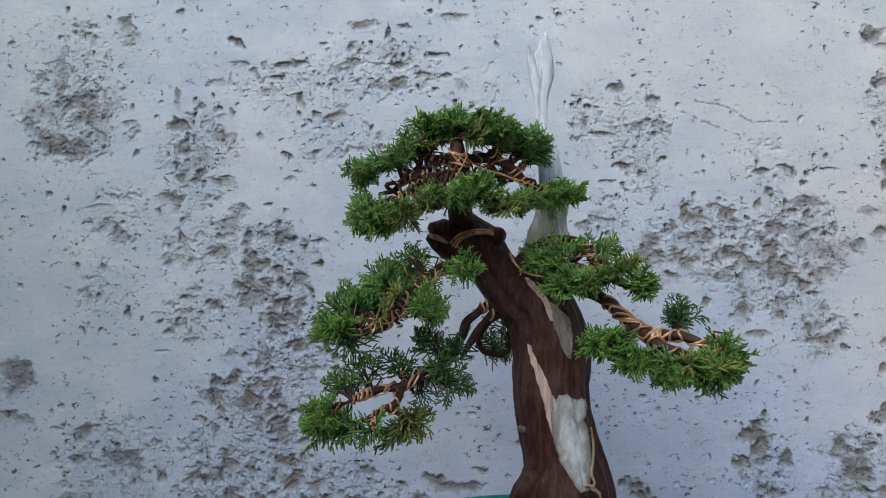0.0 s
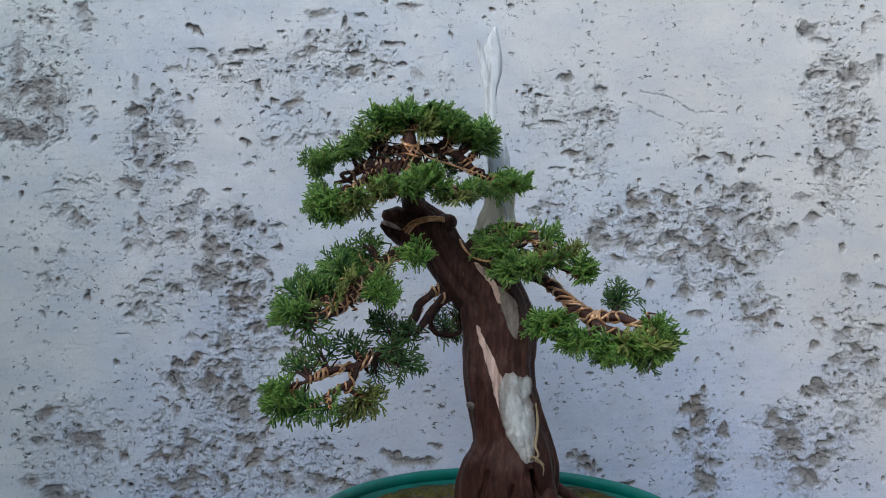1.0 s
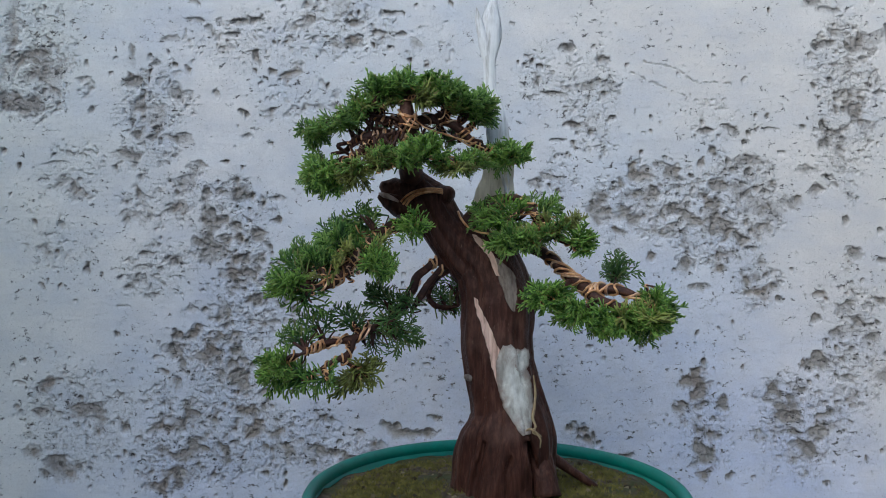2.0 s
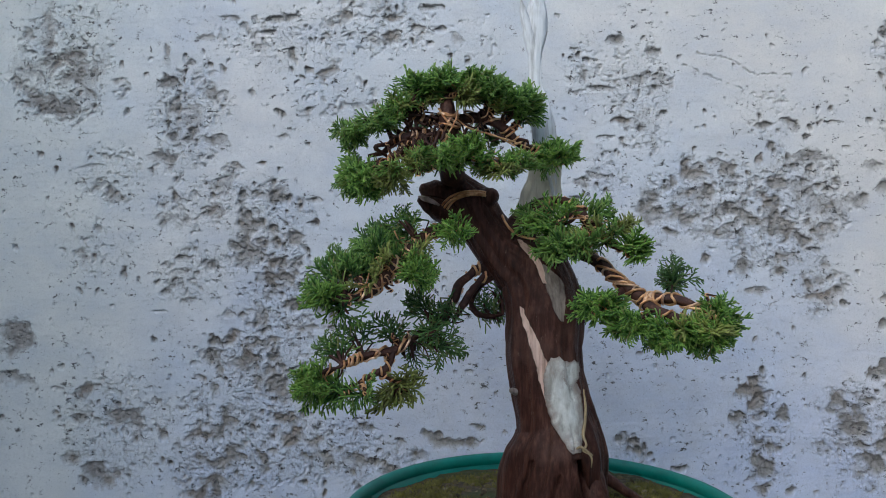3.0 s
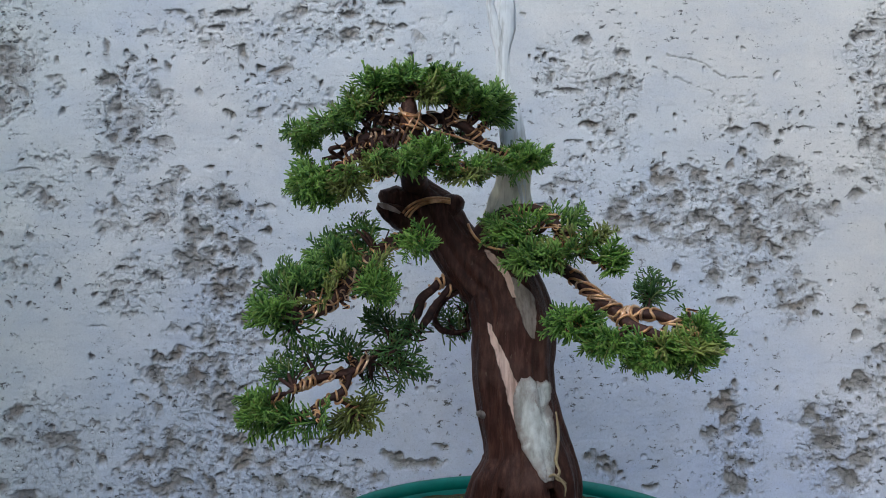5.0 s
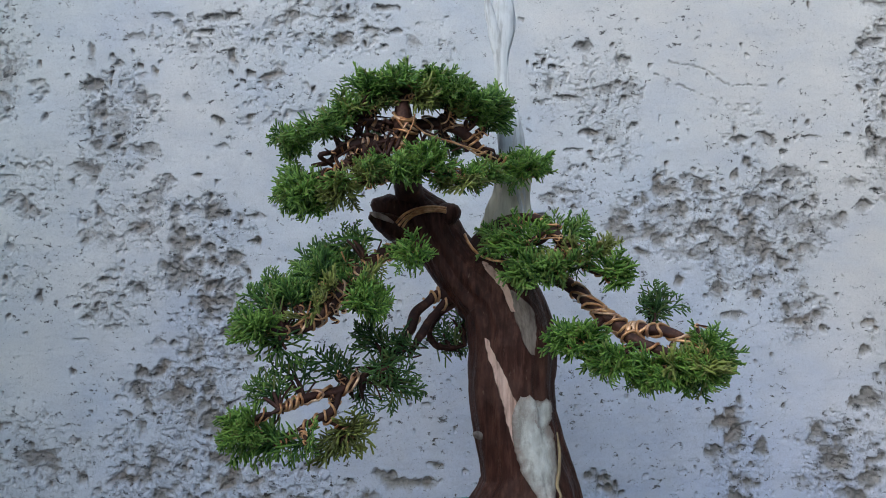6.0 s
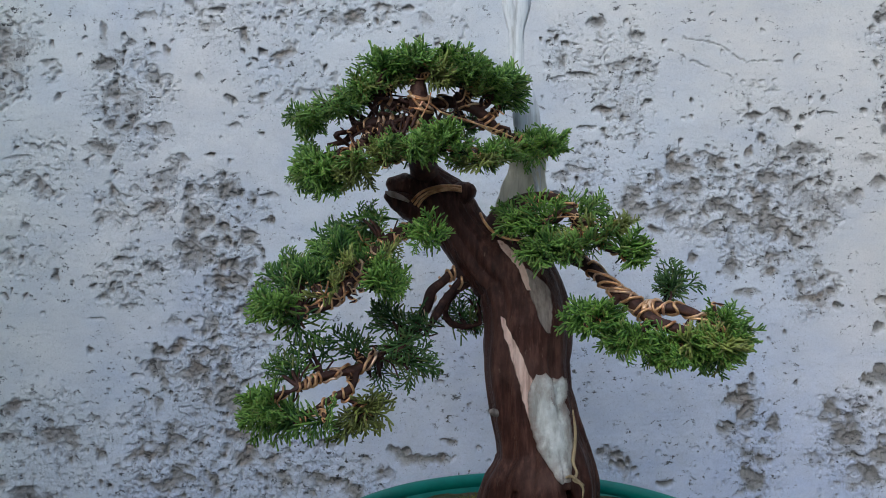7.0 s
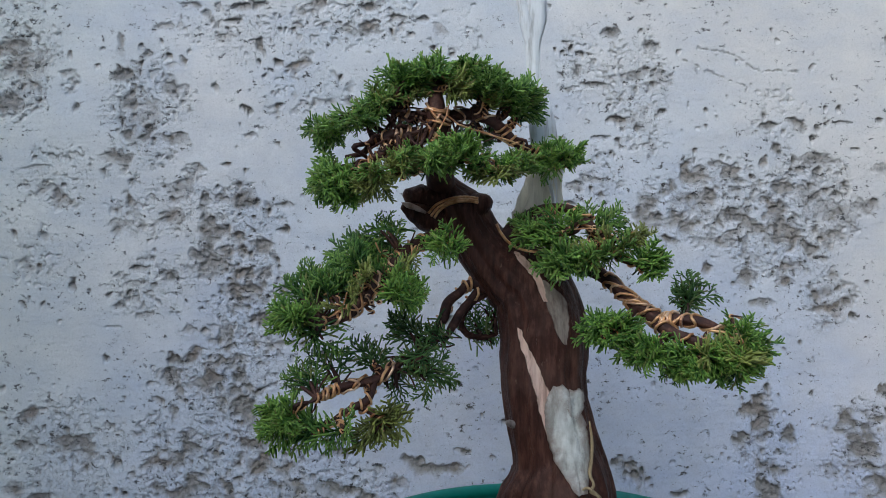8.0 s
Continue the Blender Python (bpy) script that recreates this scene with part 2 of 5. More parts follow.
# unseen ground; its tone is set pale to bounce light up the wall
M_GROUND, nt, bs = material("ground_concrete")
g1 = noise_tex(nt, 2.5, 8, 0.65)
g2 = noise_tex(nt, 70, 5, 0.7)
c = ramp(nt, g1, (0.3, (0.34, 0.335, 0.322)), (0.7, (0.46, 0.453, 0.438)))
c = mix(nt, ramp(nt, g2, (0.4, grey(0.4)), (0.65, grey(0))), c, (0.17, 0.166, 0.16))
nt.links.new(c, bs.inputs["Base Color"])
bs.inputs["Roughness"].default_value = 0.9
bump(nt, bs, g2, 0.6, 0.003)


# plaster for the unseen walls that hold back the sky
M_BLOCKER, nt, bs = material("blocker_plaster")
c = ramp(nt, noise_tex(nt, 6, 8, 0.65), (0.3, (0.23, 0.232, 0.235)), (0.7, (0.34, 0.34, 0.34)))
nt.links.new(c, bs.inputs["Base Color"])
bs.inputs["Roughness"].default_value = 0.9
bump(nt, bs, noise_tex(nt, 90, 5, 0.7), 0.5, 0.002)


# ---- mesh helpers ----
def mesh_of(name, verts, faces, mats, smooth=True):
    me = bpy.data.meshes.new(name)
    me.from_pydata([tuple(v) for v in verts], [], [tuple(f) for f in faces])
    for m in (mats if isinstance(mats, (list, tuple)) else [mats]):
        me.materials.append(m)
    if smooth:
        me.polygons.foreach_set("use_smooth", [True] * len(me.polygons))
    me.update()
    return me


def part(name, me, parent, label=""):
    ob = new(name, me)
    ob.parent = parent
    if parent is not None:
        ob.matrix_parent_inverse = parent.matrix_basis.inverted()
    return tagged(ob, label)


def hash2(ix, iz, seed):
    h = np.sin(ix * 127.1 + iz * 311.7 + seed * 74.7) * 43758.5453
    return h - np.floor(h)


def vnoise(x, z, seed=0):
    """Smooth noise in -1..1 on a plane."""
    ix, iz = np.floor(x), np.floor(z)
    fx, fz = x - ix, z - iz
    fx, fz = fx * fx * (3 - 2 * fx), fz * fz * (3 - 2 * fz)
    a, b = hash2(ix, iz, seed), hash2(ix + 1, iz, seed)
    c, d = hash2(ix, iz + 1, seed), hash2(ix + 1, iz + 1, seed)
    return 2 * (a + (b - a) * fx + (c - a) * fz + (a - b - c + d) * fx * fz) - 1


def fbm(x, z, freq, octaves=4, seed=0):
    out, amp = 0 * x, 0.55
    for k in range(octaves):
        c, s = math.cos(0.6 * k), math.sin(0.6 * k)
        out = out + amp * vnoise((x * c - z * s) * freq + 17.3 * k, (x * s + z * c) * freq + 5.1 * k, seed + k)
        freq, amp = freq * 2.03, amp * 0.55
    return out


def step(a, b, v):
    t = np.clip((v - a) / (b - a), 0, 1)
    return t * t * (3 - 2 * t)


def spline(points, n):
    """n+1 rows along a smooth line through rows of numbers."""
    p = np.array(points, float)
    p = np.vstack([2 * p[0] - p[1], p, 2 * p[-1] - p[-2]])
    u = np.linspace(0, len(p) - 3, n + 1)
    k = np.minimum(u.astype(int), len(p) - 4)
    t = (u - k)[:, None]
    a, b, c, d = p[k], p[k + 1], p[k + 2], p[k + 3]
    return 0.5 * (2 * b + (c - a) * t + (2 * a - 5 * b + 4 * c - d) * t ** 2 + (3 * b - a - 3 * c + d) * t ** 3)


class Tube:
    """A limb along rows of (x, y, z, radius)."""

    def __init__(self, rows, n, flat=1.0, ridge=0.0, knob=0.0, seed=0):
        r = spline(rows, n)
        self.p, self.r, self.n, self.flat = r[:, :3], np.maximum(r[:, 3], 0.0003), n, flat
        self.ridge, self.knob, self.seed = ridge, knob, seed
        t = np.gradient(self.p, axis=0)
        t /= np.linalg.norm(t, axis=1)[:, None]
        side = np.cross(t, (0, 1, 0.0))
        side /= np.linalg.norm(side, axis=1)[:, None] + 1e-9
        self.side, self.up = side, np.cross(side, t)

    def surface(self, u, a, lift=0.0):
        """Points at u (0..1 along) and angle a (0 to the side, pi/2 to the back)."""
        u, a = np.broadcast_arrays(np.asarray(u, float), np.asarray(a, float))
        f = np.clip(u, 0, 1) * self.n
        k = np.minimum(f.astype(int), self.n - 1)
        t = (f - k)[..., None]
        lerp = lambda q: q[k] * (1 - t) + q[k + 1] * t
        r = self.r[k] * (1 - t[..., 0]) + self.r[k + 1] * t[..., 0]
        ca, sa = np.cos(a), np.sin(a)
        bumpy = 1 + self.ridge * fbm(ca * 2.2 + u * 1.5 + self.seed, sa * 2.2 + u * 2.0, 1.6, 3, self.seed)
        bumpy = bumpy + self.knob * fbm(ca + u * 9 + self.seed, sa + u * 7, 1.0, 3, self.seed + 9)
        r = r * bumpy + lift
        return lerp(self.p) + (r * ca)[..., None] * lerp(self.side) + (r * sa * self.flat)[..., None] * lerp(self.up)

    def mesh(self, sides):
        u, a = np.meshgrid(np.linspace(0, 1, self.n + 1), np.arange(sides) * 2 * math.pi / sides, indexing="ij")
        v = self.surface(u, a).reshape(-1, 3)
        f = []
        for i in range(self.n):
            for j in range(sides):
                k = (j + 1) % sides
                f.append((i * sides + j, i * sides + k, (i + 1) * sides + k, (i + 1) * sides + j))
        f.append(tuple(range(sides))[::-1])
        f.append(tuple(self.n * sides + j for j in range(sides)))
        return v, f


def merged(pieces):
    vs, fs, o = [], [], 0
    for v, f in pieces:
        vs.extend(v)
        fs.extend(tuple(i + o for i in q) for q in f)
        o += len(v)
    return vs, fs


def coil(tube, u0, u1, turns, r, start=0.0, sides=6, lift=None):
    """A wire wound round a limb."""
    n = max(12, int(turns * 16))
    u = np.linspace(u0, u1, n + 1)
    u = u + (u1 - u0) / max(turns, 1) * 0.35 * vnoise(u * 3.1 * turns / max(u1 - u0, 0.05), 0 * u + start * 7.7, 5)
    a = start + np.linspace(0, turns * 2 * math.pi, n + 1)
    p = tube.surface(u, a, r * (0.9 + 0.8 * vnoise(a * 0.55, 0 * a + start * 3.3, 6)) if lift is None else lift)
    return Tube(np.hstack([p, np.full((n + 1, 1), r)]), n).mesh(sides)


# ---- ground ----
def build_ground():
    bm = bmesh.new()
    bmesh.ops.create_grid(bm, x_segments=24, y_segments=24, size=0.5)
    for v in bm.verts:
        for k in (0, 1):
            s = v.co[k] * 2
            v.co[k] = math.copysign(abs(s) ** 4 * 400 + abs(s) * 3, s)
    me = bpy.data.meshes.new("ground")
    bm.to_mesh(me)
    me.materials.append(M_GROUND)
    tagged(new("ground", me), "unseen grey concrete ground added in front of the wall", "ground", kind="structure")


build_ground()

# unseen plain walls added at the sides and behind, to block sky light
def light_blocker(name, x0, x1, y0, y1, h):
    bm = bmesh.new()
    bmesh.ops.create_cube(bm, size=1.0, matrix=Matrix.Translation(((x0 + x1) / 2, (y0 + y1) / 2, h / 2 - 0.01)) @ Matrix.Diagonal((x1 - x0, y1 - y0, h, 1)))
    bmesh.ops.bevel(bm, geom=bm.edges[:], offset=0.01, segments=2, affect='EDGES')
    me = bpy.data.meshes.new(name)
    bm.to_mesh(me)
    me.materials.append(M_BLOCKER)
    tagged(new(name, me), "unseen plain grey wall added to block sky light", "wall", kind="structure")


light_blocker("blocker_side", -1.5, -1.3, -3.0, -0.004, 1.2)
light_blocker("blocker_right", 1.4, 1.6, -3.0, -0.004, 1.8)
light_blocker("blocker_front", -1.5, 1.6, -3.2, -3.004, 1.2)

# ---- wall: pits as (x, z, width, height, depth) in metres ----
PITS_A = [
    (-0.496, 0.652, 0.0139, 0.0624, 0.0060),
    (-0.469, 0.606, 0.0416, 0.0180, 0.0060),
    (-0.441, 0.612, 0.0277, 0.0277, 0.0050),
    (-0.477, 0.573, 0.0277, 0.0152, 0.0060),
    (-0.508, 0.570, 0.0208, 0.0208, 0.0070),
    (-0.449, 0.586, 0.0346, 0.0208, 0.0040),
    (-0.343, 0.636, 0.0097, 0.0346, 0.0060),
    (-0.294, 0.655, 0.0430, 0.0104, 0.0060),
    (-0.271, 0.615, 0.0111, 0.0194, 0.0070),
    (-0.346, 0.597, 0.0249, 0.0152, 0.0090),
    (-0.372, 0.610, 0.0083, 0.0062, 0.0050),
    (-0.403, 0.621, 0.0062, 0.0152, 0.0050),
    (-0.289, 0.584, 0.0194, 0.0125, 0.0050),
    (-0.335, 0.535, 0.0166, 0.0208, 0.0090),
    (-0.310, 0.546, 0.0416, 0.0416, 0.0040),
]
PITS_B = [
    (-0.283, 0.526, 0.0416, 0.0152, 0.0080),
    (-0.353, 0.503, 0.0346, 0.0180, 0.0080),
    (-0.260, 0.489, 0.0180, 0.0125, 0.0050),
    (-0.225, 0.495, 0.0125, 0.0055, 0.0060),
    (-0.196, 0.526, 0.0180, 0.0125, 0.0040),
    (-0.199, 0.559, 0.0062, 0.0062, 0.0050),
    (-0.237, 0.583, 0.0083, 0.0139, 0.0050),
    (-0.143, 0.609, 0.0319, 0.0083, 0.0060),
    (-0.165, 0.613, 0.0083, 0.0083, 0.0070),
    (-0.187, 0.633, 0.0069, 0.0152, 0.0060),
    (-0.229, 0.639, 0.0208, 0.0152, 0.0030),
    (-0.215, 0.661, 0.0208, 0.0069, 0.0050),
    (-0.247, 0.454, 0.0139, 0.0180, 0.0090),
    (-0.208, 0.454, 0.0346, 0.0236, 0.0050),
    (-0.344, 0.427, 0.0402, 0.0180, 0.0050),
    (-0.289, 0.431, 0.0236, 0.0236, 0.0050),
]
PITS_C = [
    (-0.220, 0.396, 0.0236, 0.0166, 0.0090),
    (-0.261, 0.391, 0.0166, 0.0166, 0.0070),
    (-0.181, 0.395, 0.0208, 0.0180, 0.0050),
    (-0.160, 0.447, 0.0194, 0.0076, 0.0050),
    (-0.157, 0.419, 0.0062, 0.0125, 0.0070),
    (-0.444, 0.492, 0.0291, 0.0062, 0.0040),
    (-0.434, 0.475, 0.0097, 0.0049, 0.0050),
    (-0.426, 0.504, 0.0125, 0.0111, 0.0040),
    (-0.403, 0.357, 0.0104, 0.0152, 0.0080),
    (-0.385, 0.349, 0.0055, 0.0069, 0.0060),
    (-0.329, 0.376, 0.0236, 0.0069, 0.0060),
    (-0.335, 0.354, 0.0277, 0.0097, 0.0040),
    (-0.308, 0.357, 0.0125, 0.0076, 0.0050),
    (-0.322, 0.320, 0.0249, 0.0104, 0.0050),
    (-0.359, 0.306, 0.0208, 0.0035, 0.0030),
    (-0.267, 0.299, 0.0277, 0.0125, 0.0050),
]
PITS_D = [
    (-0.159, 0.282, 0.0416, 0.0125, 0.0060),
    (-0.288, 0.269, 0.0152, 0.0090, 0.0090),
    (-0.250, 0.245, 0.0346, 0.0236, 0.0080),
    (-0.219, 0.231, 0.0152, 0.0139, 0.0060),
    (-0.286, 0.203, 0.0111, 0.0319, 0.0070),
    (-0.307, 0.222, 0.0208, 0.0090, 0.0050),
    (-0.454, 0.205, 0.0388, 0.0208, 0.0090),
    (-0.493, 0.209, 0.0166, 0.0055, 0.0040),
    (-0.407, 0.173, 0.0513, 0.0236, 0.0090),
    (-0.389, 0.157, 0.0208, 0.0152, 0.0060),
    (-0.466, 0.171, 0.0222, 0.0125, 0.0060),
    (-0.441, 0.100, 0.0374, 0.0277, 0.0090),
    (-0.475, 0.121, 0.0208, 0.0180, 0.0050),
    (-0.285, 0.113, 0.0554, 0.0125, 0.0070),
    (-0.289, 0.085, 0.0416, 0.0180, 0.0070),
    (-0.312, 0.144, 0.0416, 0.0125, 0.0060),
]
PITS_E = [
    (-0.225, 0.105, 0.0152, 0.0097, 0.0050),
    (-0.155, 0.114, 0.0319, 0.0208, 0.0040),
    (-0.110, 0.114, 0.0416, 0.0249, 0.0040),
    (-0.098, 0.157, 0.0055, 0.0139, 0.0060),
    (-0.148, 0.139, 0.0277, 0.0125, 0.0040),
    (-0.064, 0.100, 0.0277, 0.0152, 0.0060),
    (-0.204, 0.207, 0.0111, 0.0263, 0.0080),
    (-0.370, 0.209, 0.0097, 0.0083, 0.0040),
    (-0.364, 0.191, 0.0139, 0.0097, 0.0040),
    (0.009, 0.140, 0.0416, 0.0208, 0.0080),
    (-0.001, 0.149, 0.0125, 0.0097, 0.0080),
    (0.045, 0.161, 0.0125, 0.0042, 0.0060),
    (0.081, 0.153, 0.0083, 0.0055, 0.0050),
    (-0.038, 0.233, 0.0277, 0.0097, 0.0040),
    (0.039, 0.229, 0.0111, 0.0055, 0.0050),
]
PITS_F = [
    (0.223, 0.644, 0.0208, 0.0166, 0.0080),
    (0.268, 0.632, 0.0180, 0.0125, 0.0050),
    (0.184, 0.598, 0.0097, 0.0319, 0.0050),
    (0.202, 0.584, 0.0291, 0.0076, 0.0060),
    (0.229, 0.544, 0.0208, 0.0111, 0.0080),
    (0.282, 0.550, 0.0097, 0.0090, 0.0060),
    (0.278, 0.595, 0.0111, 0.0180, 0.0040),
    (0.263, 0.547, 0.0208, 0.0416, 0.0030),
    (0.212, 0.523, 0.0291, 0.0062, 0.0050),
    (0.209, 0.475, 0.0346, 0.0083, 0.0050),
    (0.211, 0.457, 0.0097, 0.0125, 0.0060),
    (0.266, 0.452, 0.0277, 0.0208, 0.0050),
    (0.418, 0.633, 0.0076, 0.0083, 0.0050),
    (0.408, 0.536, 0.0291, 0.0090, 0.0070),
    (0.538, 0.540, 0.0125, 0.0083, 0.0070),
    (0.459, 0.524, 0.0104, 0.0083, 0.0070),
]
PITS_G = [
    (0.411, 0.510, 0.0090, 0.0125, 0.0060),
    (0.491, 0.538, 0.0180, 0.0042, 0.0040),
    (0.507, 0.508, 0.0139, 0.0049, 0.0040),
    (0.361, 0.479, 0.0180, 0.0249, 0.0100),
    (0.318, 0.474, 0.0374, 0.0111, 0.0080),
    (0.346, 0.490, 0.0236, 0.0097, 0.0050),
    (0.335, 0.453, 0.0139, 0.0152, 0.0080),
    (0.401, 0.493, 0.0111, 0.0166, 0.0080),
    (0.462, 0.499, 0.0319, 0.0166, 0.0060),
    (0.417, 0.461, 0.0139, 0.0104, 0.0060),
    (0.455, 0.454, 0.0457, 0.0346, 0.0040),
    (0.483, 0.433, 0.0485, 0.0249, 0.0040),
    (0.311, 0.449, 0.0416, 0.0277, 0.0040),
    (0.386, 0.417, 0.0277, 0.0125, 0.0060),
    (0.431, 0.413, 0.0319, 0.0166, 0.0080),
    (0.482, 0.409, 0.0346, 0.0152, 0.0060),
]
PITS_H = [
    (0.551, 0.454, 0.0166, 0.0139, 0.0070),
    (0.293, 0.426, 0.0208, 0.0139, 0.0060),
    (0.311, 0.412, 0.0208, 0.0125, 0.0060),
    (0.376, 0.355, 0.0152, 0.0194, 0.0080),
    (0.393, 0.328, 0.0319, 0.0097, 0.0060),
    (0.427, 0.372, 0.0152, 0.0152, 0.0080),
    (0.417, 0.403, 0.0319, 0.0111, 0.0060),
    (0.455, 0.392, 0.0249, 0.0097, 0.0070),
    (0.366, 0.411, 0.0305, 0.0125, 0.0050),
    (0.482, 0.364, 0.0166, 0.0166, 0.0050),
    (0.468, 0.343, 0.0249, 0.0152, 0.0040),
    (0.475, 0.318, 0.0527, 0.0194, 0.0060),
    (0.504, 0.312, 0.0125, 0.0090, 0.0060),
    (0.555, 0.319, 0.0166, 0.0104, 0.0070),
    (0.331, 0.367, 0.0111, 0.0180, 0.0060),
    (0.524, 0.437, 0.0208, 0.0139, 0.0050),
]
PITS_I = [
    (0.392, 0.199, 0.0319, 0.0125, 0.0070),
    (0.368, 0.168, 0.0139, 0.0208, 0.0080),
    (0.403, 0.174, 0.0104, 0.0076, 0.0070),
    (0.433, 0.177, 0.0194, 0.0194, 0.0090),
    (0.405, 0.136, 0.0277, 0.0208, 0.0060),
    (0.392, 0.219, 0.0208, 0.0090, 0.0050),
    (0.554, 0.229, 0.0416, 0.0111, 0.0070),
    (0.537, 0.190, 0.0139, 0.0069, 0.0060),
    (0.516, 0.169, 0.0416, 0.0152, 0.0050),
    (0.563, 0.156, 0.0249, 0.0097, 0.0070),
    (0.523, 0.148, 0.0277, 0.0090, 0.0060),
    (0.526, 0.120, 0.0208, 0.0097, 0.0060),
    (0.543, 0.103, 0.0346, 0.0180, 0.0050),
    (0.436, 0.077, 0.0111, 0.0097, 0.0060),
    (0.398, 0.101, 0.0236, 0.0083, 0.0040),
    (0.231, 0.146, 0.0152, 0.0180, 0.0040),
]
PITS_J = [
    (0.253, 0.123, 0.0125, 0.0152, 0.0050),
    (0.301, 0.106, 0.0152, 0.0069, 0.0070),
    (0.252, 0.252, 0.0083, 0.0055, 0.0060),
    (0.212, 0.223, 0.0055, 0.0111, 0.0040),
    (0.093, 0.134, 0.0069, 0.0055, 0.0040),
    (0.291, 0.142, 0.0069, 0.0055, 0.0040),
    (0.335, 0.148, 0.0083, 0.0042, 0.0040),
    (0.457, 0.184, 0.0055, 0.0055, 0.0040),
    (0.495, 0.136, 0.0069, 0.0069, 0.0040),
    (-0.129, 0.227, 0.0125, 0.0097, 0.0040),
]
PITS_K = [
    (0.547, 0.709, 0.0253, 0.0313, 0.0080),
    (0.566, 0.697, 0.0268, 0.0104, 0.0050),
    (0.564, 0.651, 0.0328, 0.0097, 0.0070),
    (0.629, 0.710, 0.0074, 0.0268, 0.0070),
    (0.648, 0.664, 0.0104, 0.0417, 0.0080),
    (0.620, 0.651, 0.0447, 0.0253, 0.0040),
    (0.596, 0.620, 0.0253, 0.0253, 0.0050),
    (0.603, 0.564, 0.0253, 0.0223, 0.0080),
    (0.622, 0.541, 0.0194, 0.0342, 0.0060),
    (0.554, 0.457, 0.0194, 0.0067, 0.0070),
    (0.592, 0.415, 0.0104, 0.0223, 0.0070),
    (0.605, 0.369, 0.0253, 0.0223, 0.0080),
    (0.645, 0.366, 0.0179, 0.0104, 0.0080),
    (0.638, 0.403, 0.0104, 0.0104, 0.0060),
    (0.633, 0.262, 0.0223, 0.0149, 0.0080),
    (0.620, 0.277, 0.0179, 0.0082, 0.0060),
]
PITS_L = [
    (0.596, 0.207, 0.0253, 0.0104, 0.0060),
    (0.648, 0.722, 0.0298, 0.0194, 0.0040),
    (0.638, 0.209, 0.0223, 0.0194, 0.0050),
    (-0.268, 0.707, 0.0134, 0.0127, 0.0070),
    (-0.264, 0.680, 0.0268, 0.0082, 0.0050),
    (-0.208, 0.675, 0.0268, 0.0082, 0.0060),
    (-0.186, 0.680, 0.0223, 0.0067, 0.0060),
    (-0.108, 0.730, 0.0313, 0.0179, 0.0070),
    (-0.071, 0.716, 0.0067, 0.0194, 0.0060),
    (-0.052, 0.725, 0.0149, 0.0082, 0.0050),
    (-0.116, 0.676, 0.0134, 0.0149, 0.0060),
    (0.011, 0.741, 0.0372, 0.0104, 0.0060),
    (-0.011, 0.689, 0.0238, 0.0089, 0.0060),
    (-0.153, 0.705, 0.0104, 0.0037, 0.0070),
    (-0.186, 0.627, 0.0074, 0.0134, 0.0060),
    (-0.138, 0.609, 0.0313, 0.0119, 0.0060),
]
PITS_M = [
    (-0.164, 0.615, 0.0097, 0.0074, 0.0070),
    (-0.028, 0.664, 0.0194, 0.0074, 0.0060),
    (-0.056, 0.651, 0.0149, 0.0097, 0.0060),
    (0.006, 0.664, 0.0179, 0.0074, 0.0060),
    (0.026, 0.646, 0.0134, 0.0179, 0.0040),
    (-0.008, 0.642, 0.0104, 0.0082, 0.0050),
    (0.154, 0.739, 0.0149, 0.0149, 0.0070),
    (0.222, 0.644, 0.0238, 0.0127, 0.0080),
    (0.275, 0.631, 0.0179, 0.0089, 0.0060),
    (0.184, 0.598, 0.0089, 0.0223, 0.0050),
    (0.203, 0.586, 0.0194, 0.0052, 0.0060),
    (-0.078, 0.691, 0.0298, 0.0372, 0.0030),
    (-0.499, 0.671, 0.0179, 0.0596, 0.0040),
    (-0.456, 0.731, 0.0104, 0.0074, 0.0050),
    (-0.412, 0.729, 0.0149, 0.0134, 0.0060),
    (0.566, 0.473, 0.0119, 0.0067, 0.0040),
]
PITS_N = [
    (-0.544, 0.265, 0.0432, 0.0432, 0.0080),
    (-0.550, 0.219, 0.0432, 0.0187, 0.0060),
    (-0.533, 0.616, 0.0648, 0.0432, 0.0030),
    (-0.502, 0.579, 0.0432, 0.0288, 0.0040),
    (-0.417, 0.734, 0.0187, 0.0144, 0.0070),
    (-0.344, 0.750, 0.0115, 0.0130, 0.0050),
    (-0.105, 0.733, 0.0288, 0.0173, 0.0060),
    (0.553, 0.647, 0.0130, 0.0072, 0.0060),
    (0.555, 0.713, 0.0245, 0.0317, 0.0080),
    (0.540, 0.480, 0.0259, 0.0144, 0.0050),
]
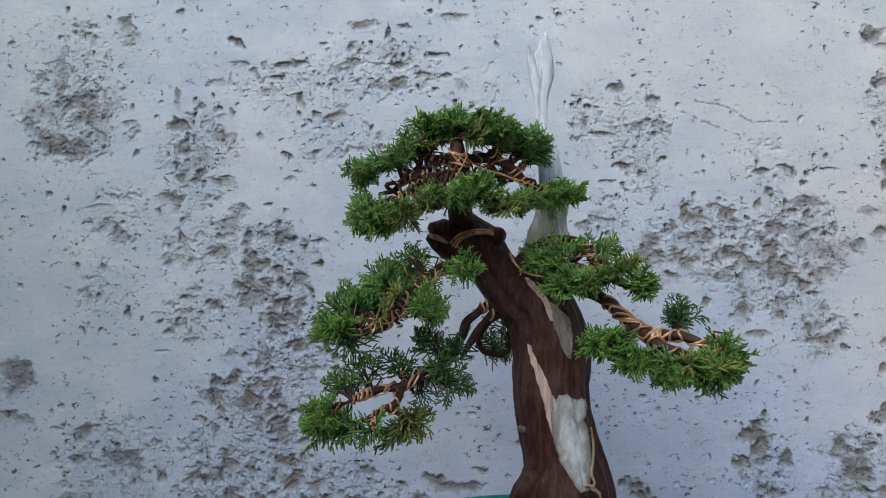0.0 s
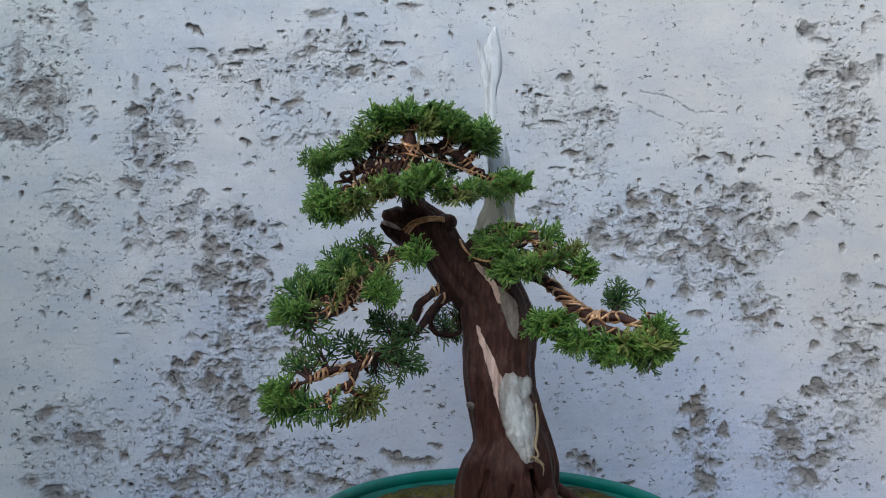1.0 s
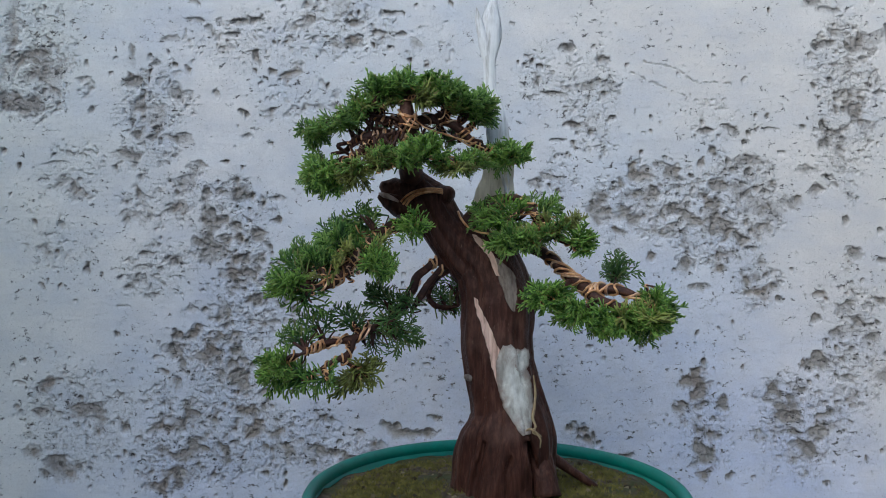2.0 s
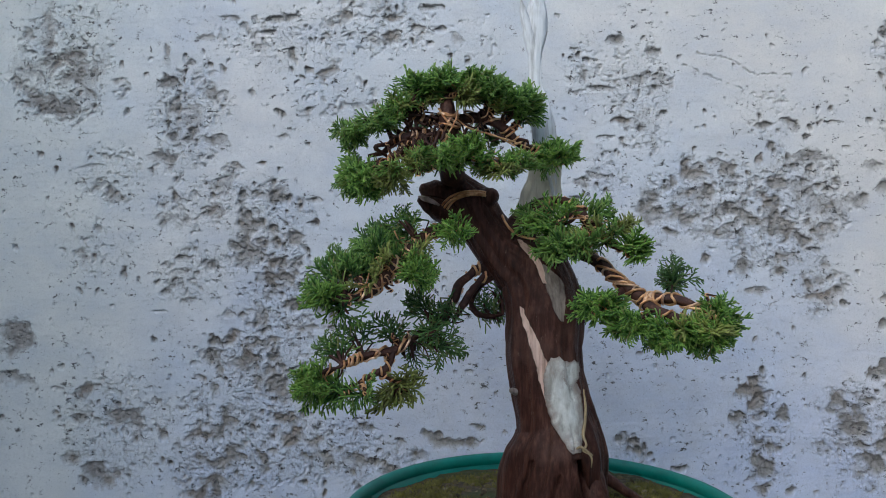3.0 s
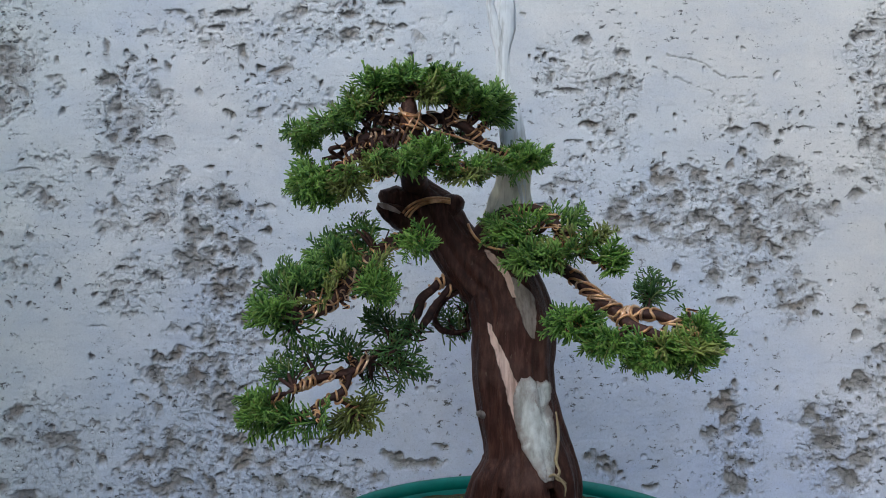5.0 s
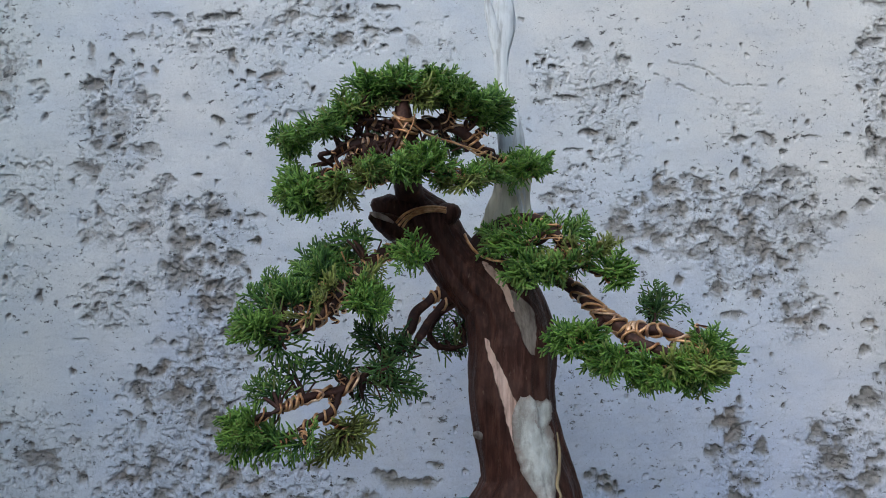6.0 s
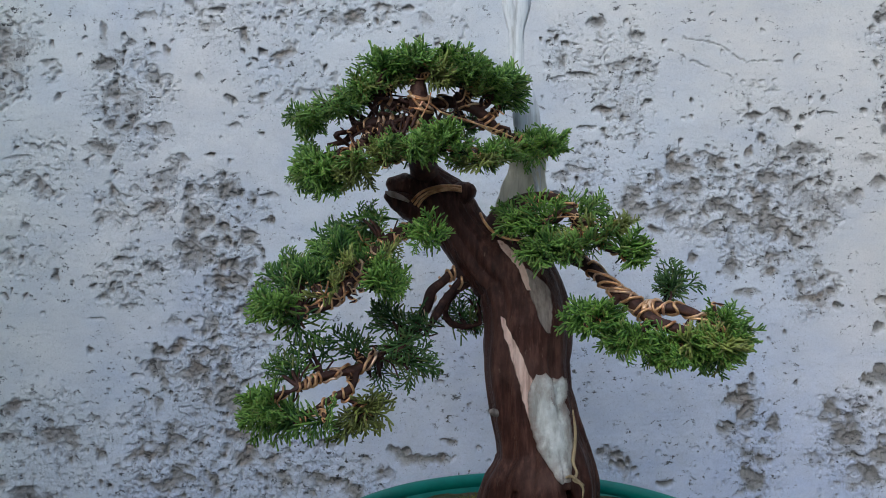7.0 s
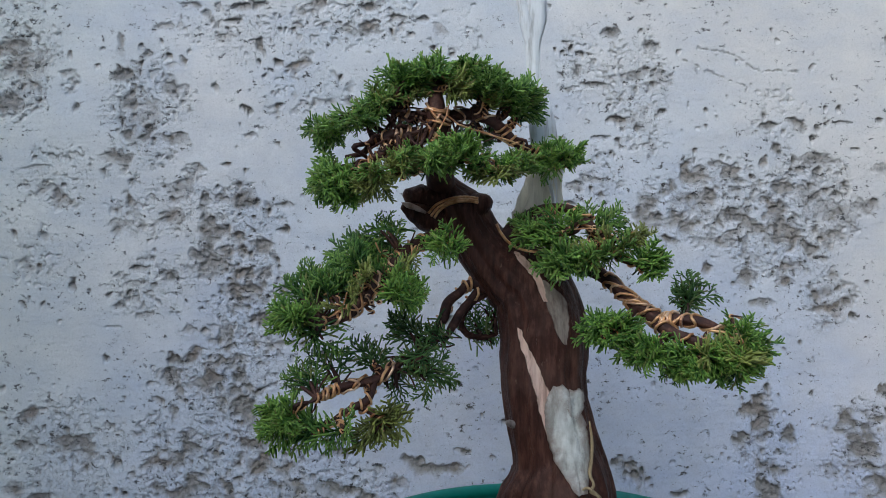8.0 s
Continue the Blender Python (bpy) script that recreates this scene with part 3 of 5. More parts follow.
PITS_O = [
    (0.011, 0.138, 0.060, 0.020, 0.0095),
    (-0.014, 0.146, 0.022, 0.014, 0.0080),
    (0.042, 0.137, 0.024, 0.018, 0.0090),
    (0.052, 0.158, 0.016, 0.008, 0.0060),
    (-0.049, 0.139, 0.014, 0.010, 0.0060),
    (0.385, 0.201, 0.032, 0.022, 0.0130),
    (0.399, 0.185, 0.026, 0.020, 0.0130),
    (0.379, 0.176, 0.020, 0.014, 0.0091),
    (0.392, 0.215, 0.014, 0.012, 0.0091),
    (0.434, 0.176, 0.019, 0.024, 0.0117),
    (0.400, 0.115, 0.026, 0.024, 0.0117),
    (0.405, 0.101, 0.022, 0.016, 0.0104),
    (0.412, 0.134, 0.012, 0.008, 0.0078),
    (0.551, 0.226, 0.038, 0.020, 0.0130),
    (0.512, 0.158, 0.036, 0.017, 0.0117),
    (0.546, 0.110, 0.038, 0.026, 0.0130),
    (0.554, 0.138, 0.030, 0.018, 0.0117),
    (0.523, 0.137, 0.016, 0.010, 0.0078),
    (0.224, 0.145, 0.008, 0.010, 0.0078),
    (0.232, 0.152, 0.006, 0.005, 0.0065),
    (0.242, 0.142, 0.013, 0.008, 0.0091),
    (0.246, 0.131, 0.010, 0.009, 0.0091),
    (0.256, 0.135, 0.007, 0.010, 0.0078),
    (0.263, 0.125, 0.009, 0.006, 0.0078),
    (0.236, 0.132, 0.006, 0.008, 0.0078),
    (0.298, 0.106, 0.014, 0.008, 0.0091),
]
PITS = (PITS_O, PITS_A, PITS_B, PITS_C, PITS_D, PITS_E, PITS_F, PITS_G, PITS_H, PITS_I, PITS_J, PITS_K, PITS_L, PITS_M, PITS_N)

# patches where the plaster is rough all over: (x, z, half width, half height, strength)
ROUGH_A = [
    (-0.468, 0.597, 0.072, 0.052, 0.92),
    (-0.478, 0.655, 0.060, 0.045, 0.68),
    (-0.317, 0.556, 0.049, 0.076, 0.80),
    (-0.285, 0.445, 0.083, 0.042, 0.60),
    (-0.216, 0.403, 0.055, 0.076, 0.95),
    (-0.190, 0.326, 0.062, 0.055, 1.00),
    (-0.226, 0.228, 0.076, 0.090, 1.15),
    (-0.277, 0.131, 0.083, 0.076, 1.10),
    (-0.158, 0.130, 0.097, 0.055, 0.80),
    (-0.417, 0.154, 0.080, 0.076, 0.64),
    (-0.308, 0.355, 0.055, 0.042, 0.70),
    (-0.075, 0.108, 0.055, 0.035, 0.70),
    (0.257, 0.575, 0.042, 0.076, 0.65),
    (0.208, 0.466, 0.035, 0.042, 0.60),
    (0.338, 0.443, 0.076, 0.055, 0.95),
    (0.448, 0.442, 0.069, 0.069, 1.00),
    (0.414, 0.387, 0.076, 0.042, 0.85),
]
ROUGH_B = [
    (0.475, 0.338, 0.035, 0.042, 0.80),
    (0.405, 0.151, 0.042, 0.069, 0.55),
    (0.536, 0.150, 0.076, 0.076, 0.85),
    (0.269, 0.423, 0.042, 0.035, 0.80),
    (0.182, 0.604, 0.028, 0.049, 0.55),
    (-0.197, 0.651, 0.090, 0.042, 0.55),
    (-0.080, 0.663, 0.076, 0.049, 0.60),
    (0.593, 0.583, 0.049, 0.139, 0.85),
    (0.606, 0.246, 0.055, 0.104, 0.70),
    (-0.416, 0.482, 0.060, 0.040, 0.50),
    (-0.446, 0.392, 0.060, 0.045, 0.36),
    (0.232, 0.125, 0.042, 0.028, 0.40),
    (0.408, 0.552, 0.042, 0.035, 0.30),
    (-0.123, 0.574, 0.083, 0.042, 0.30),
    (0.044, 0.640, 0.042, 0.049, 0.35),
    (-0.467, 0.710, 0.076, 0.042, 0.40),
]
ROUGH = ROUGH_A + ROUGH_B

# cracks: rows of points along each
CRACKS = [
    [(0.324, 0.627), (0.347, 0.624), (0.366, 0.618), (0.379, 0.609), (0.387, 0.602), (0.401, 0.597), (0.418, 0.600), (0.439, 0.597)],
    [(0.308, 0.612), (0.336, 0.599), (0.361, 0.588), (0.392, 0.576)],
    [(-0.366, 0.481), (-0.365, 0.491), (-0.359, 0.493)],
    [(0.313, 0.428), (0.315, 0.437), (0.311, 0.442)],
    [(-0.203, 0.141), (-0.195, 0.130), (-0.193, 0.116)],
    [(-0.215, 0.081), (-0.197, 0.089), (-0.176, 0.098), (-0.175, 0.109)],
    [(-0.440, 0.381), (-0.433, 0.390), (-0.418, 0.391)],
    [(-0.484, 0.441), (-0.474, 0.427), (-0.466, 0.433)],
]


def axis(lo, hi, n, far_lo, far_hi):
    inner = np.linspace(lo, hi, n)
    a = lo - (lo - far_lo) * np.linspace(1, 0, 12, endpoint=False) ** 2
    b = hi + (far_hi - hi) * np.linspace(1, 0, 12, endpoint=False)[::-1] ** 2
    return np.concatenate([a, inner, b])


def build_wall():
    xs = axis(-0.62, 0.70, 1300, -3.0, 3.0)
    zs = axis(0.04, 0.80, 745, -0.02, 2.4)
    x, z = np.meshgrid(xs, zs)
    w1, w2 = fbm(x, z, 45, 5, 3), fbm(x, z, 45, 5, 11)
    grain = fbm(x, z, 170, 4, 23)
    jag = fbm(x, z, 340, 2, 29)
    depth = np.zeros_like(x)
    rough = np.zeros_like(x)
    stain = np.zeros_like(x)
    for px, pz, w, h, k in ROUGH:
        q = ((x - px) / w) ** 2 + ((z - pz) / h) ** 2 + 0.9 * w1
        rough = np.maximum(rough, k * step(1.3, 0.3, q))

    rough = np.minimum(rough, 0.95)

    def dig(px, pz, w, h, d, turn=0.0):
        m = 0.9 * max(w, h)
        c0, c1 = np.searchsorted(xs, (px - m, px + m))
        r0, r1 = np.searchsorted(zs, (pz - m, pz + m))
        if c1 - c0 < 2 or r1 - r0 < 2:
            return
        s = np.s_[r0:r1, c0:c1]
        amp = 0.6 * min(w, h)
        dx, dz = x[s] - px + w1[s] * amp, z[s] - pz + w2[s] * amp
        if turn:
            dx, dz = dx * math.cos(turn) - dz * math.sin(turn), dx * math.sin(turn) + dz * math.cos(turn)
        k = min(1.15, max(0.85, 0.011 / math.sqrt(w * h)))
        q = np.sqrt((dx / (0.5 * w)) ** 2 + (dz / (0.5 * h)) ** 2) + k * (0.5 * grain[s] + 0.5 * jag[s]) + 0.3 * w1[s]
        lean = 0.15 + 0.85 * step(-1.15, 0.6, dz / (0.5 * h))
        big = float(step(0.008, 0.022, math.sqrt(w * h)))
        bowl = (1 - big) * step(1.06, 0.78, q) + big * (0.45 * step(1.06, 0.86, q) + 0.55 * step(1.05, 0.3, q))
        hole = (0.85 - 0.27 * big) * d * bowl * lean * (0.8 + 0.6 * grain[s] + 0.3 * big * jag[s])
        depth[s] = np.maximum(depth[s], hole)
        stain[s] = np.maximum(stain[s], (0.35 + 0.65 * big) * step(1.4, 0.5, q) * min(1.0, d / 0.006))

    for block in PITS:
        for px, pz, w, h, d in block:
            dig(px, pz, w, h, d)
    # small scattered pocks, thicker where the plaster is rough
    rng = np.random.default_rng(12)
    for k in range(2600):
        px, pz = rng.uniform(-0.62, 0.70), rng.uniform(0.04, 0.80)
        c, r = np.searchsorted(xs, px), np.searchsorted(zs, pz)
        size = 0.005 + 0.010 * rng.random() ** 2
        if rng.random() < 0.5 * rough[r, c] ** 1.5:
            dig(px, pz, size * rng.uniform(0.9, 1.6), size * rng.uniform(0.6, 1.1), size * rng.uniform(0.3, 0.5), rng.uniform(-0.5, 0.5))
    for k in range(21000):
        px, pz = rng.uniform(-0.62, 0.70), rng.uniform(0.04, 0.80)
        c, r = np.searchsorted(xs, px), np.searchsorted(zs, pz)
        odds = 0.035 + 0.3 * rough[r, c] + 0.35 * max(0.0, float(fbm(np.array(px), np.array(pz), 11, 3, 91)) - 0.1)
        size = 0.0016 + 0.0052 * rng.random() ** 4.2
        if rng.random() < odds:
            dig(px, pz, size * rng.uniform(0.8, 1.4), size * rng.uniform(0.7, 1.2), size * rng.uniform(0.7, 1.5), rng.uniform(-1.0, 1.0))
    # broken hollows with islands of paint left between them
    near = step(0.05, 0.35, rough)
    xw, zw = x + 0.005 * w1, z + 0.005 * w2
    a = fbm(xw, zw * 1.25, 48, 3, 41)
    b = fbm(xw, zw * 1.3, 145, 3, 57)
    broken = near * (0.0027 * step(0.02, 0.34, a + 0.42 * rough - 0.44 + 0.12 * jag) + 0.0019 * step(0.03, 0.26, b + 0.38 * rough - 0.42 + 0.12 * jag))
    broken = broken * (0.85 + 0.5 * grain)
    depth = np.maximum(depth, broken) + 0.25 * np.minimum(depth, broken)
    # the lower sides of the hollows run out gently
    for r in range(len(zs) - 14, 11, -1):
        depth[r] = np.maximum(depth[r], depth[r + 1] * (0.92 + 0.08 * jag[r]) - 0.0004)
    depth = depth + near * 0.0012 * rough * np.maximum(grain + 0.4 * jag, 0)
    for line in CRACKS:
        pts = spline(line, 24)
        best = np.full_like(x, 9.0)
        c0, c1 = np.searchsorted(xs, (pts[:, 0].min() - 0.02, pts[:, 0].max() + 0.02))
        r0, r1 = np.searchsorted(zs, (pts[:, 1].min() - 0.02, pts[:, 1].max() + 0.02))
        s = np.s_[r0:r1, c0:c1]
        for p0, p1 in zip(pts[:-1], pts[1:]):
            v = p1 - p0
            t = np.clip(((x[s] - p0[0]) * v[0] + (z[s] - p0[1]) * v[1]) / (v @ v), 0, 1)
            best[s] = np.minimum(best[s], np.hypot(x[s] - p0[0] - t * v[0] + 0.003 * w1[s], z[s] - p0[1] - t * v[1] + 0.003 * w2[s]))
        depth = np.maximum(depth, 0.0019 * step(0.0017, 0.0004, best + 0.0020 * (grain + jag)))
    trowel = 0.0022 * fbm(x, z * 1.6, 5, 3, 5) + 0.0006 * fbm(x * 0.8, z * 1.8, 34, 3, 31) + 0.0002 * grain + 0.00012 * jag + 0.00016 * fbm(x * 0.25, z * 2.0, 160, 2, 63)
    wide = depth.copy()
    for k in (1, 2, 3):
        wide[k:-k, k:-k] = np.maximum(wide[k:-k, k:-k], 0.25 * (wide[2 * k:, k:-k] + wide[:-2 * k, k:-k] + wide[k:-k, 2 * k:] + wide[k:-k, :-2 * k]))
    # bare plaster by depth of hollow, which also colours in the pits' shade
    worn = np.clip(0.9 * step(0.0002, 0.0048, wide) + 0.32 * stain + 0.18 * rough * step(-0.2, 0.5, a + b), 0, 1)
    loose = np.clip(1.1 * rough + stain * step(0.02, 0.3, stain) * 0.8, 0, 1)
    lift = 0.34 * depth
    y = depth + trowel
    nz, nx = x.shape
    v = np.stack([x, y, z + lift], -1).reshape(-1, 3)
    i = (np.arange(nz - 1)[:, None] * nx + np.arange(nx - 1)[None, :]).reshape(-1)
    f = np.stack([i, i + 1, i + nx + 1, i + nx], -1)
    # the back of the wall
    k = len(v)
    back = np.array([(xs[0], 0.22, zs[0]), (xs[-1], 0.22, zs[0]), (xs[-1], 0.22, zs[-1]), (xs[0], 0.22, zs[-1])])
    v = np.vstack([v, back])
    me = bpy.data.meshes.new("wall_back")
    rim = [list(range(nx)), list(range(nx * (nz - 1), nx * nz)),
           list(range(0, nx * nz, nx)), list(range(nx - 1, nx * nz, nx))]
    extra = [(k + 1, k, k + 3, k + 2),
             tuple(rim[0][::-1]) + (k, k + 1), tuple(rim[1]) + (k + 2, k + 3),
             tuple(rim[2]) + (k + 3, k), tuple(rim[3][::-1]) + (k + 1, k + 2)]
    loops = np.concatenate([f.reshape(-1)] + [np.array(e) for e in extra])
    sizes = np.concatenate([np.full(len(f), 4), [len(e) for e in extra]])
    starts = np.concatenate([[0], np.cumsum(sizes)[:-1]])
    me.vertices.add(len(v))
    me.vertices.foreach_set("co", v.reshape(-1))
    me.loops.add(len(loops))
    me.loops.foreach_set("vertex_index", loops.astype(np.int32))
    me.polygons.add(len(sizes))
    me.polygons.foreach_set("loop_start", starts.astype(np.int32))
    me.update(calc_edges=True)
    me.validate()
    me.polygons.foreach_set("use_smooth", [True] * len(f) + [False] * (len(me.polygons) - len(f)))
    at = me.attributes.new("worn", 'FLOAT', 'POINT')
    at.data.foreach_set("value", np.concatenate([worn.reshape(-1), np.zeros(4)]))
    at = me.attributes.new("crumb", 'FLOAT', 'POINT')
    at.data.foreach_set("value", np.concatenate([loose.reshape(-1), np.zeros(4)]))
    me.materials.append(M_WALL)
    tagged(new("wall_back", me), "pitted white-painted plaster wall with bare worn patches", "wall", kind="structure")


build_wall()


# ---- the pot and its soil ----
POT = Vector((0.098, -0.318, 0.0))
RIM_Z, RIM_R = 0.169, 0.172


def lathe(profile, n=96, wobble=0.0):
    v, f = [], []
    for i in range(n):
        a = i * 2 * math.pi / n
        for r, z in profile:
            k = 1 + wobble * math.sin(3 * a + 1) * r
            v.append((r * k * math.cos(a), r * k * math.sin(a), z))
    m = len(profile)
    for i in range(n):
        j = (i + 1) % n
        for k in range(m - 1):
            f.append((i * m + k, j * m + k, j * m + k + 1, i * m + k + 1))
    return v, f


def build_pot():
    pot = tagged(new("plant_pot"), "round dark-green plastic bonsai pot with rolled rim", "pot")
    pot.location = POT
    R, H = RIM_R, RIM_Z
    body = [(0.0, 0.0), (R * 0.66, 0.0), (R * 0.69, 0.004), (R * 0.72, 0.02), (R * 0.86, 0.08), (R * 0.955, H - 0.02),
            (R * 0.975, H - 0.006), (R * 0.955, H - 0.006), (R * 0.93, H - 0.02), (R * 0.82, 0.07), (R * 0.68, 0.012), (0.0, 0.012)]
    v, f = lathe(body)
    o = new("body", mesh_of("pot_body", v, f, M_POT))
    o.parent = pot
    ring = []
    for k in range(15):
        a = k * 2 * math.pi / 14
        ring.append((R - 0.005 + 0.0055 * math.cos(a), H - 0.007 + 0.007 * math.sin(a)))
    v, f = lathe(ring, wobble=0.02)
    o = new("rim", mesh_of("pot_rim", v, f, M_POT))
    o.parent = pot
    tagged(o, "rolled teal-green rim")
    return pot


build_pot()


def soil_height(x, y):
    r = np.hypot(x - POT.x, y - POT.y)
    near = np.hypot(x - 0.115, y + 0.30)
    return 0.155 + 0.013 * np.exp(-(near / 0.075) ** 2) + 0.004 * fbm(x, y, 30, 4, 7) + 0.002 * fbm(x, y, 150, 3, 8)


def build_soil():
    rings, n = 60, 150
    v, f = [], []
    for i in range(rings + 1):
        for j in range(n):
            r, a = RIM_R * 0.935 * i / rings, j * 2 * math.pi / n
            v.append((POT.x + r * math.cos(a), POT.y + r * math.sin(a), 0.0))
    v = np.array(v)
    v[:, 2] = soil_height(v[:, 0], v[:, 1])
    for i in range(rings):
        for j in range(n):
            k = (j + 1) % n
            f.append((i * n + j, (i + 1) * n + j, (i + 1) * n + k, i * n + k))
    # a plug below, so that the soil fills the pot
    base = len(v)
    bottom = [(POT.x + RIM_R * 0.70 * math.cos(j * 2 * math.pi / n), POT.y + RIM_R * 0.70 * math.sin(j * 2 * math.pi / n), 0.03) for j in range(n)]
    v = np.vstack([v, bottom])
    for j in range(n):
        k = (j + 1) % n
        f.append((rings * n + j, base + j, base + k, rings * n + k))
    f.append(tuple(base + j for j in range(n))[::-1])
    tagged(new("potting_soil", mesh_of("potting_soil", v, f, M_SOIL)), "brown mossy potting soil filling the green pot", "soil", kind="stuff")
    # moss tufts
    rng = np.random.default_rng(5)
    vs, fs = [], []
    for k in range(7600):
        r, a = RIM_R * 0.86 * math.sqrt(rng.random()), rng.random() * 2 * math.pi
        x, y = POT.x + r * math.cos(a), POT.y + r * math.sin(a)
        if fbm(np.array(x), np.array(y), 24, 3, 77) < -0.15:
            continue
        z = float(soil_height(np.array(x), np.array(y))) - 0.001
        for q in range(5):
            a2, l = rng.random() * 6.28, 0.0022 + 0.0036 * rng.random()
            d = np.array((math.cos(a2) * 0.9, math.sin(a2) * 0.9, 1.0)) * l
            s = np.array((-math.sin(a2), math.cos(a2), 0)) * 0.0007
            o = len(vs)
            p = np.array((x, y, z)) + 0.002 * rng.normal(size=3) * (1, 1, 0)
            s2 = np.array((s[1], -s[0], 0))
            vs += [p - s, p + s, p + s2 * 1.5, p + d]
            fs += [(o, o + 1, o + 3), (o + 1, o + 2, o + 3), (o + 2, o, o + 3)]
    tagged(new("moss", mesh_of("moss", vs, fs, M_MOSS)), "olive moss tufts growing on the potting soil", "moss", kind="stuff")
    # bits of gravel
    bm = bmesh.new()
    for k in range(900):
        r, a = RIM_R * 0.87 * math.sqrt(rng.random()), rng.random() * 2 * math.pi
        x, y = POT.x + r * math.cos(a), POT.y + r * math.sin(a)
        z = float(soil_height(np.array(x), np.array(y)))
        got = bmesh.ops.create_icosphere(bm, subdivisions=1, radius=0.0015 + 0.003 * rng.random() ** 2,
                                         matrix=Matrix.Translation((x, y, z)) @ Euler(rng.random(3) * 6).to_matrix().to_4x4() @ Matrix.Diagonal((1, 0.8, 0.6, 1)))
        for w in got["verts"]:
            w.co += Vector(rng.normal(size=3) * 0.0003)
    me = bpy.data.meshes.new("grit")
    bm.to_mesh(me)
    bm.free()
    me.materials.append(M_GRIT)
    tagged(new("grit", me), "brown grit lying on the potting soil", "grit", kind="stuff")


build_soil()


# ---- the tree ----
POT_FOOT = Vector((0.112, -0.302, 0.135))
tree = tagged(new("bonsai_tree"), "wired juniper bonsai with leaning brown trunk and bleached deadwood", "bonsai tree")
tree.location = POT_FOOT
bpy.context.view_layer.update()

TRUNK = Tube([(0.1078, -0.302, 0.1294, 0.0536), (0.1078, -0.302, 0.1628, 0.0471), (0.109, -0.302, 0.1852, 0.0447), (0.1123, -0.302, 0.2116, 0.0416), (0.1127, -0.301, 0.2293, 0.0358), (0.1108, -0.3, 0.2418, 0.0332), (0.1073, -0.299, 0.2596, 0.0322), (0.1038, -0.297, 0.2794, 0.0319), (0.1012, -0.294, 0.2996, 0.0325), (0.1017, -0.291, 0.3196, 0.0331), (0.1005, -0.288, 0.3419, 0.0328), (0.0927, -0.283, 0.3644, 0.0308), (0.0806, -0.279, 0.376, 0.0283), (0.0674, -0.275, 0.3869, 0.0236), (0.0549, -0.272, 0.4015, 0.0214), (0.0446, -0.27, 0.4162, 0.0219), (0.037, -0.27, 0.43, 0.021), (0.0307, -0.271, 0.4409, 0.0155), (0.0262, -0.274, 0.4498, 0.01), (0.0236, -0.28, 0.4565, 0.0058)], 260, ridge=0.12, knob=0.07, seed=2)
v, f = TRUNK.mesh(130)


def along_strip(x, z, rows):
    """How far inside a strip (1 at its middle, 0 at its edge) places of the elevation lie."""
    r = spline(rows, 40)
    order = np.argsort(r[:, 2])
    zc = r[order, 2]
    mid, half = np.interp(z, zc, r[order, 0]), np.interp(z, zc, r[order, 3])
    inside = 1 - np.abs(x - mid) / np.maximum(half, 0.0005)
    ends = np.minimum(z - zc[0], zc[-1] - z)
    return np.where(ends > 0, np.clip(inside, -1, 1), -1.0)


STRIPS_BARE = ([(0.0795, -0.312, 0.3952, 0.0017), (0.0843, -0.315, 0.3905, 0.0038), (0.0895, -0.318, 0.3846, 0.0042), (0.0955, -0.32, 0.3757, 0.0038), (0.0994, -0.322, 0.367, 0.0033), (0.1017, -0.323, 0.3578, 0.0013)],
               [(0.0813, -0.325, 0.3393, 0.0008), (0.084, -0.326, 0.3289, 0.0025), (0.0884, -0.327, 0.3169, 0.0037), (0.0928, -0.328, 0.3041, 0.005), (0.0963, -0.329, 0.2926, 0.0058), (0.0986, -0.33, 0.2815, 0.0054), (0.1005, -0.331, 0.2692, 0.0037), (0.1027, -0.332, 0.2549, 0.0012)])
STRIPS_AGED = ([(0.1005, -0.32, 0.3732, 0.0029), (0.1069, -0.322, 0.3631, 0.0071), (0.1109, -0.323, 0.351, 0.0084), (0.1136, -0.324, 0.3384, 0.0063), (0.1151, -0.325, 0.3264, 0.0017)],)
v = np.array(v)
facing = np.tile(np.sin(np.arange(130) * 2 * math.pi / 130), 261)
if v[np.argmax(facing[:130]), 1] > v[np.argmin(facing[:130]), 1]:
    facing = -facing
wob = 0.0022 * fbm(v[:, 0], v[:, 2], 70, 4, 15)
masks = []
for strips in (STRIPS_BARE, STRIPS_AGED):
    m = np.max([along_strip(v[:, 0] + wob, v[:, 2] * 1.0, s) for s in strips], axis=0)
    masks.append(np.where(facing > 0.05, np.clip(m * 1.6 + 0.25, 0, 1), 0.0))
v[:, 1] += 0.0016 * np.maximum(*masks)
# clefts between the roots
for rows, deep in (([(0.1247, -0.3, 0.2144, 0.0014), (0.1279, -0.3, 0.2048, 0.0033), (0.131, -0.3, 0.1881, 0.0042), (0.1327, -0.3, 0.1642, 0.0057), (0.1333, -0.3, 0.1403, 0.0057)], 0.024), ([(0.0872, -0.3, 0.2124, 0.0019), (0.0837, -0.3, 0.1934, 0.0042), (0.0797, -0.3, 0.1743, 0.0057), (0.0755, -0.3, 0.1457, 0.0066)], 0.006),
                   ([(0.1084, -0.3, 0.2027, 0.0019), (0.1073, -0.3, 0.1884, 0.0042), (0.1057, -0.3, 0.1693, 0.0057), (0.104, -0.3, 0.1454, 0.0057)], 0.005)):
    m = np.clip(along_strip(v[:, 0] + wob, v[:, 2], rows), 0, 1)
    v[:, 1] += np.where(facing > 0.05, deep * m * m * (3 - 2 * m), 0)
trunk = part("trunk", mesh_of("trunk", v, f, M_BARK), tree, "leaning dark reddish-brown trunk with strips of bare wood")
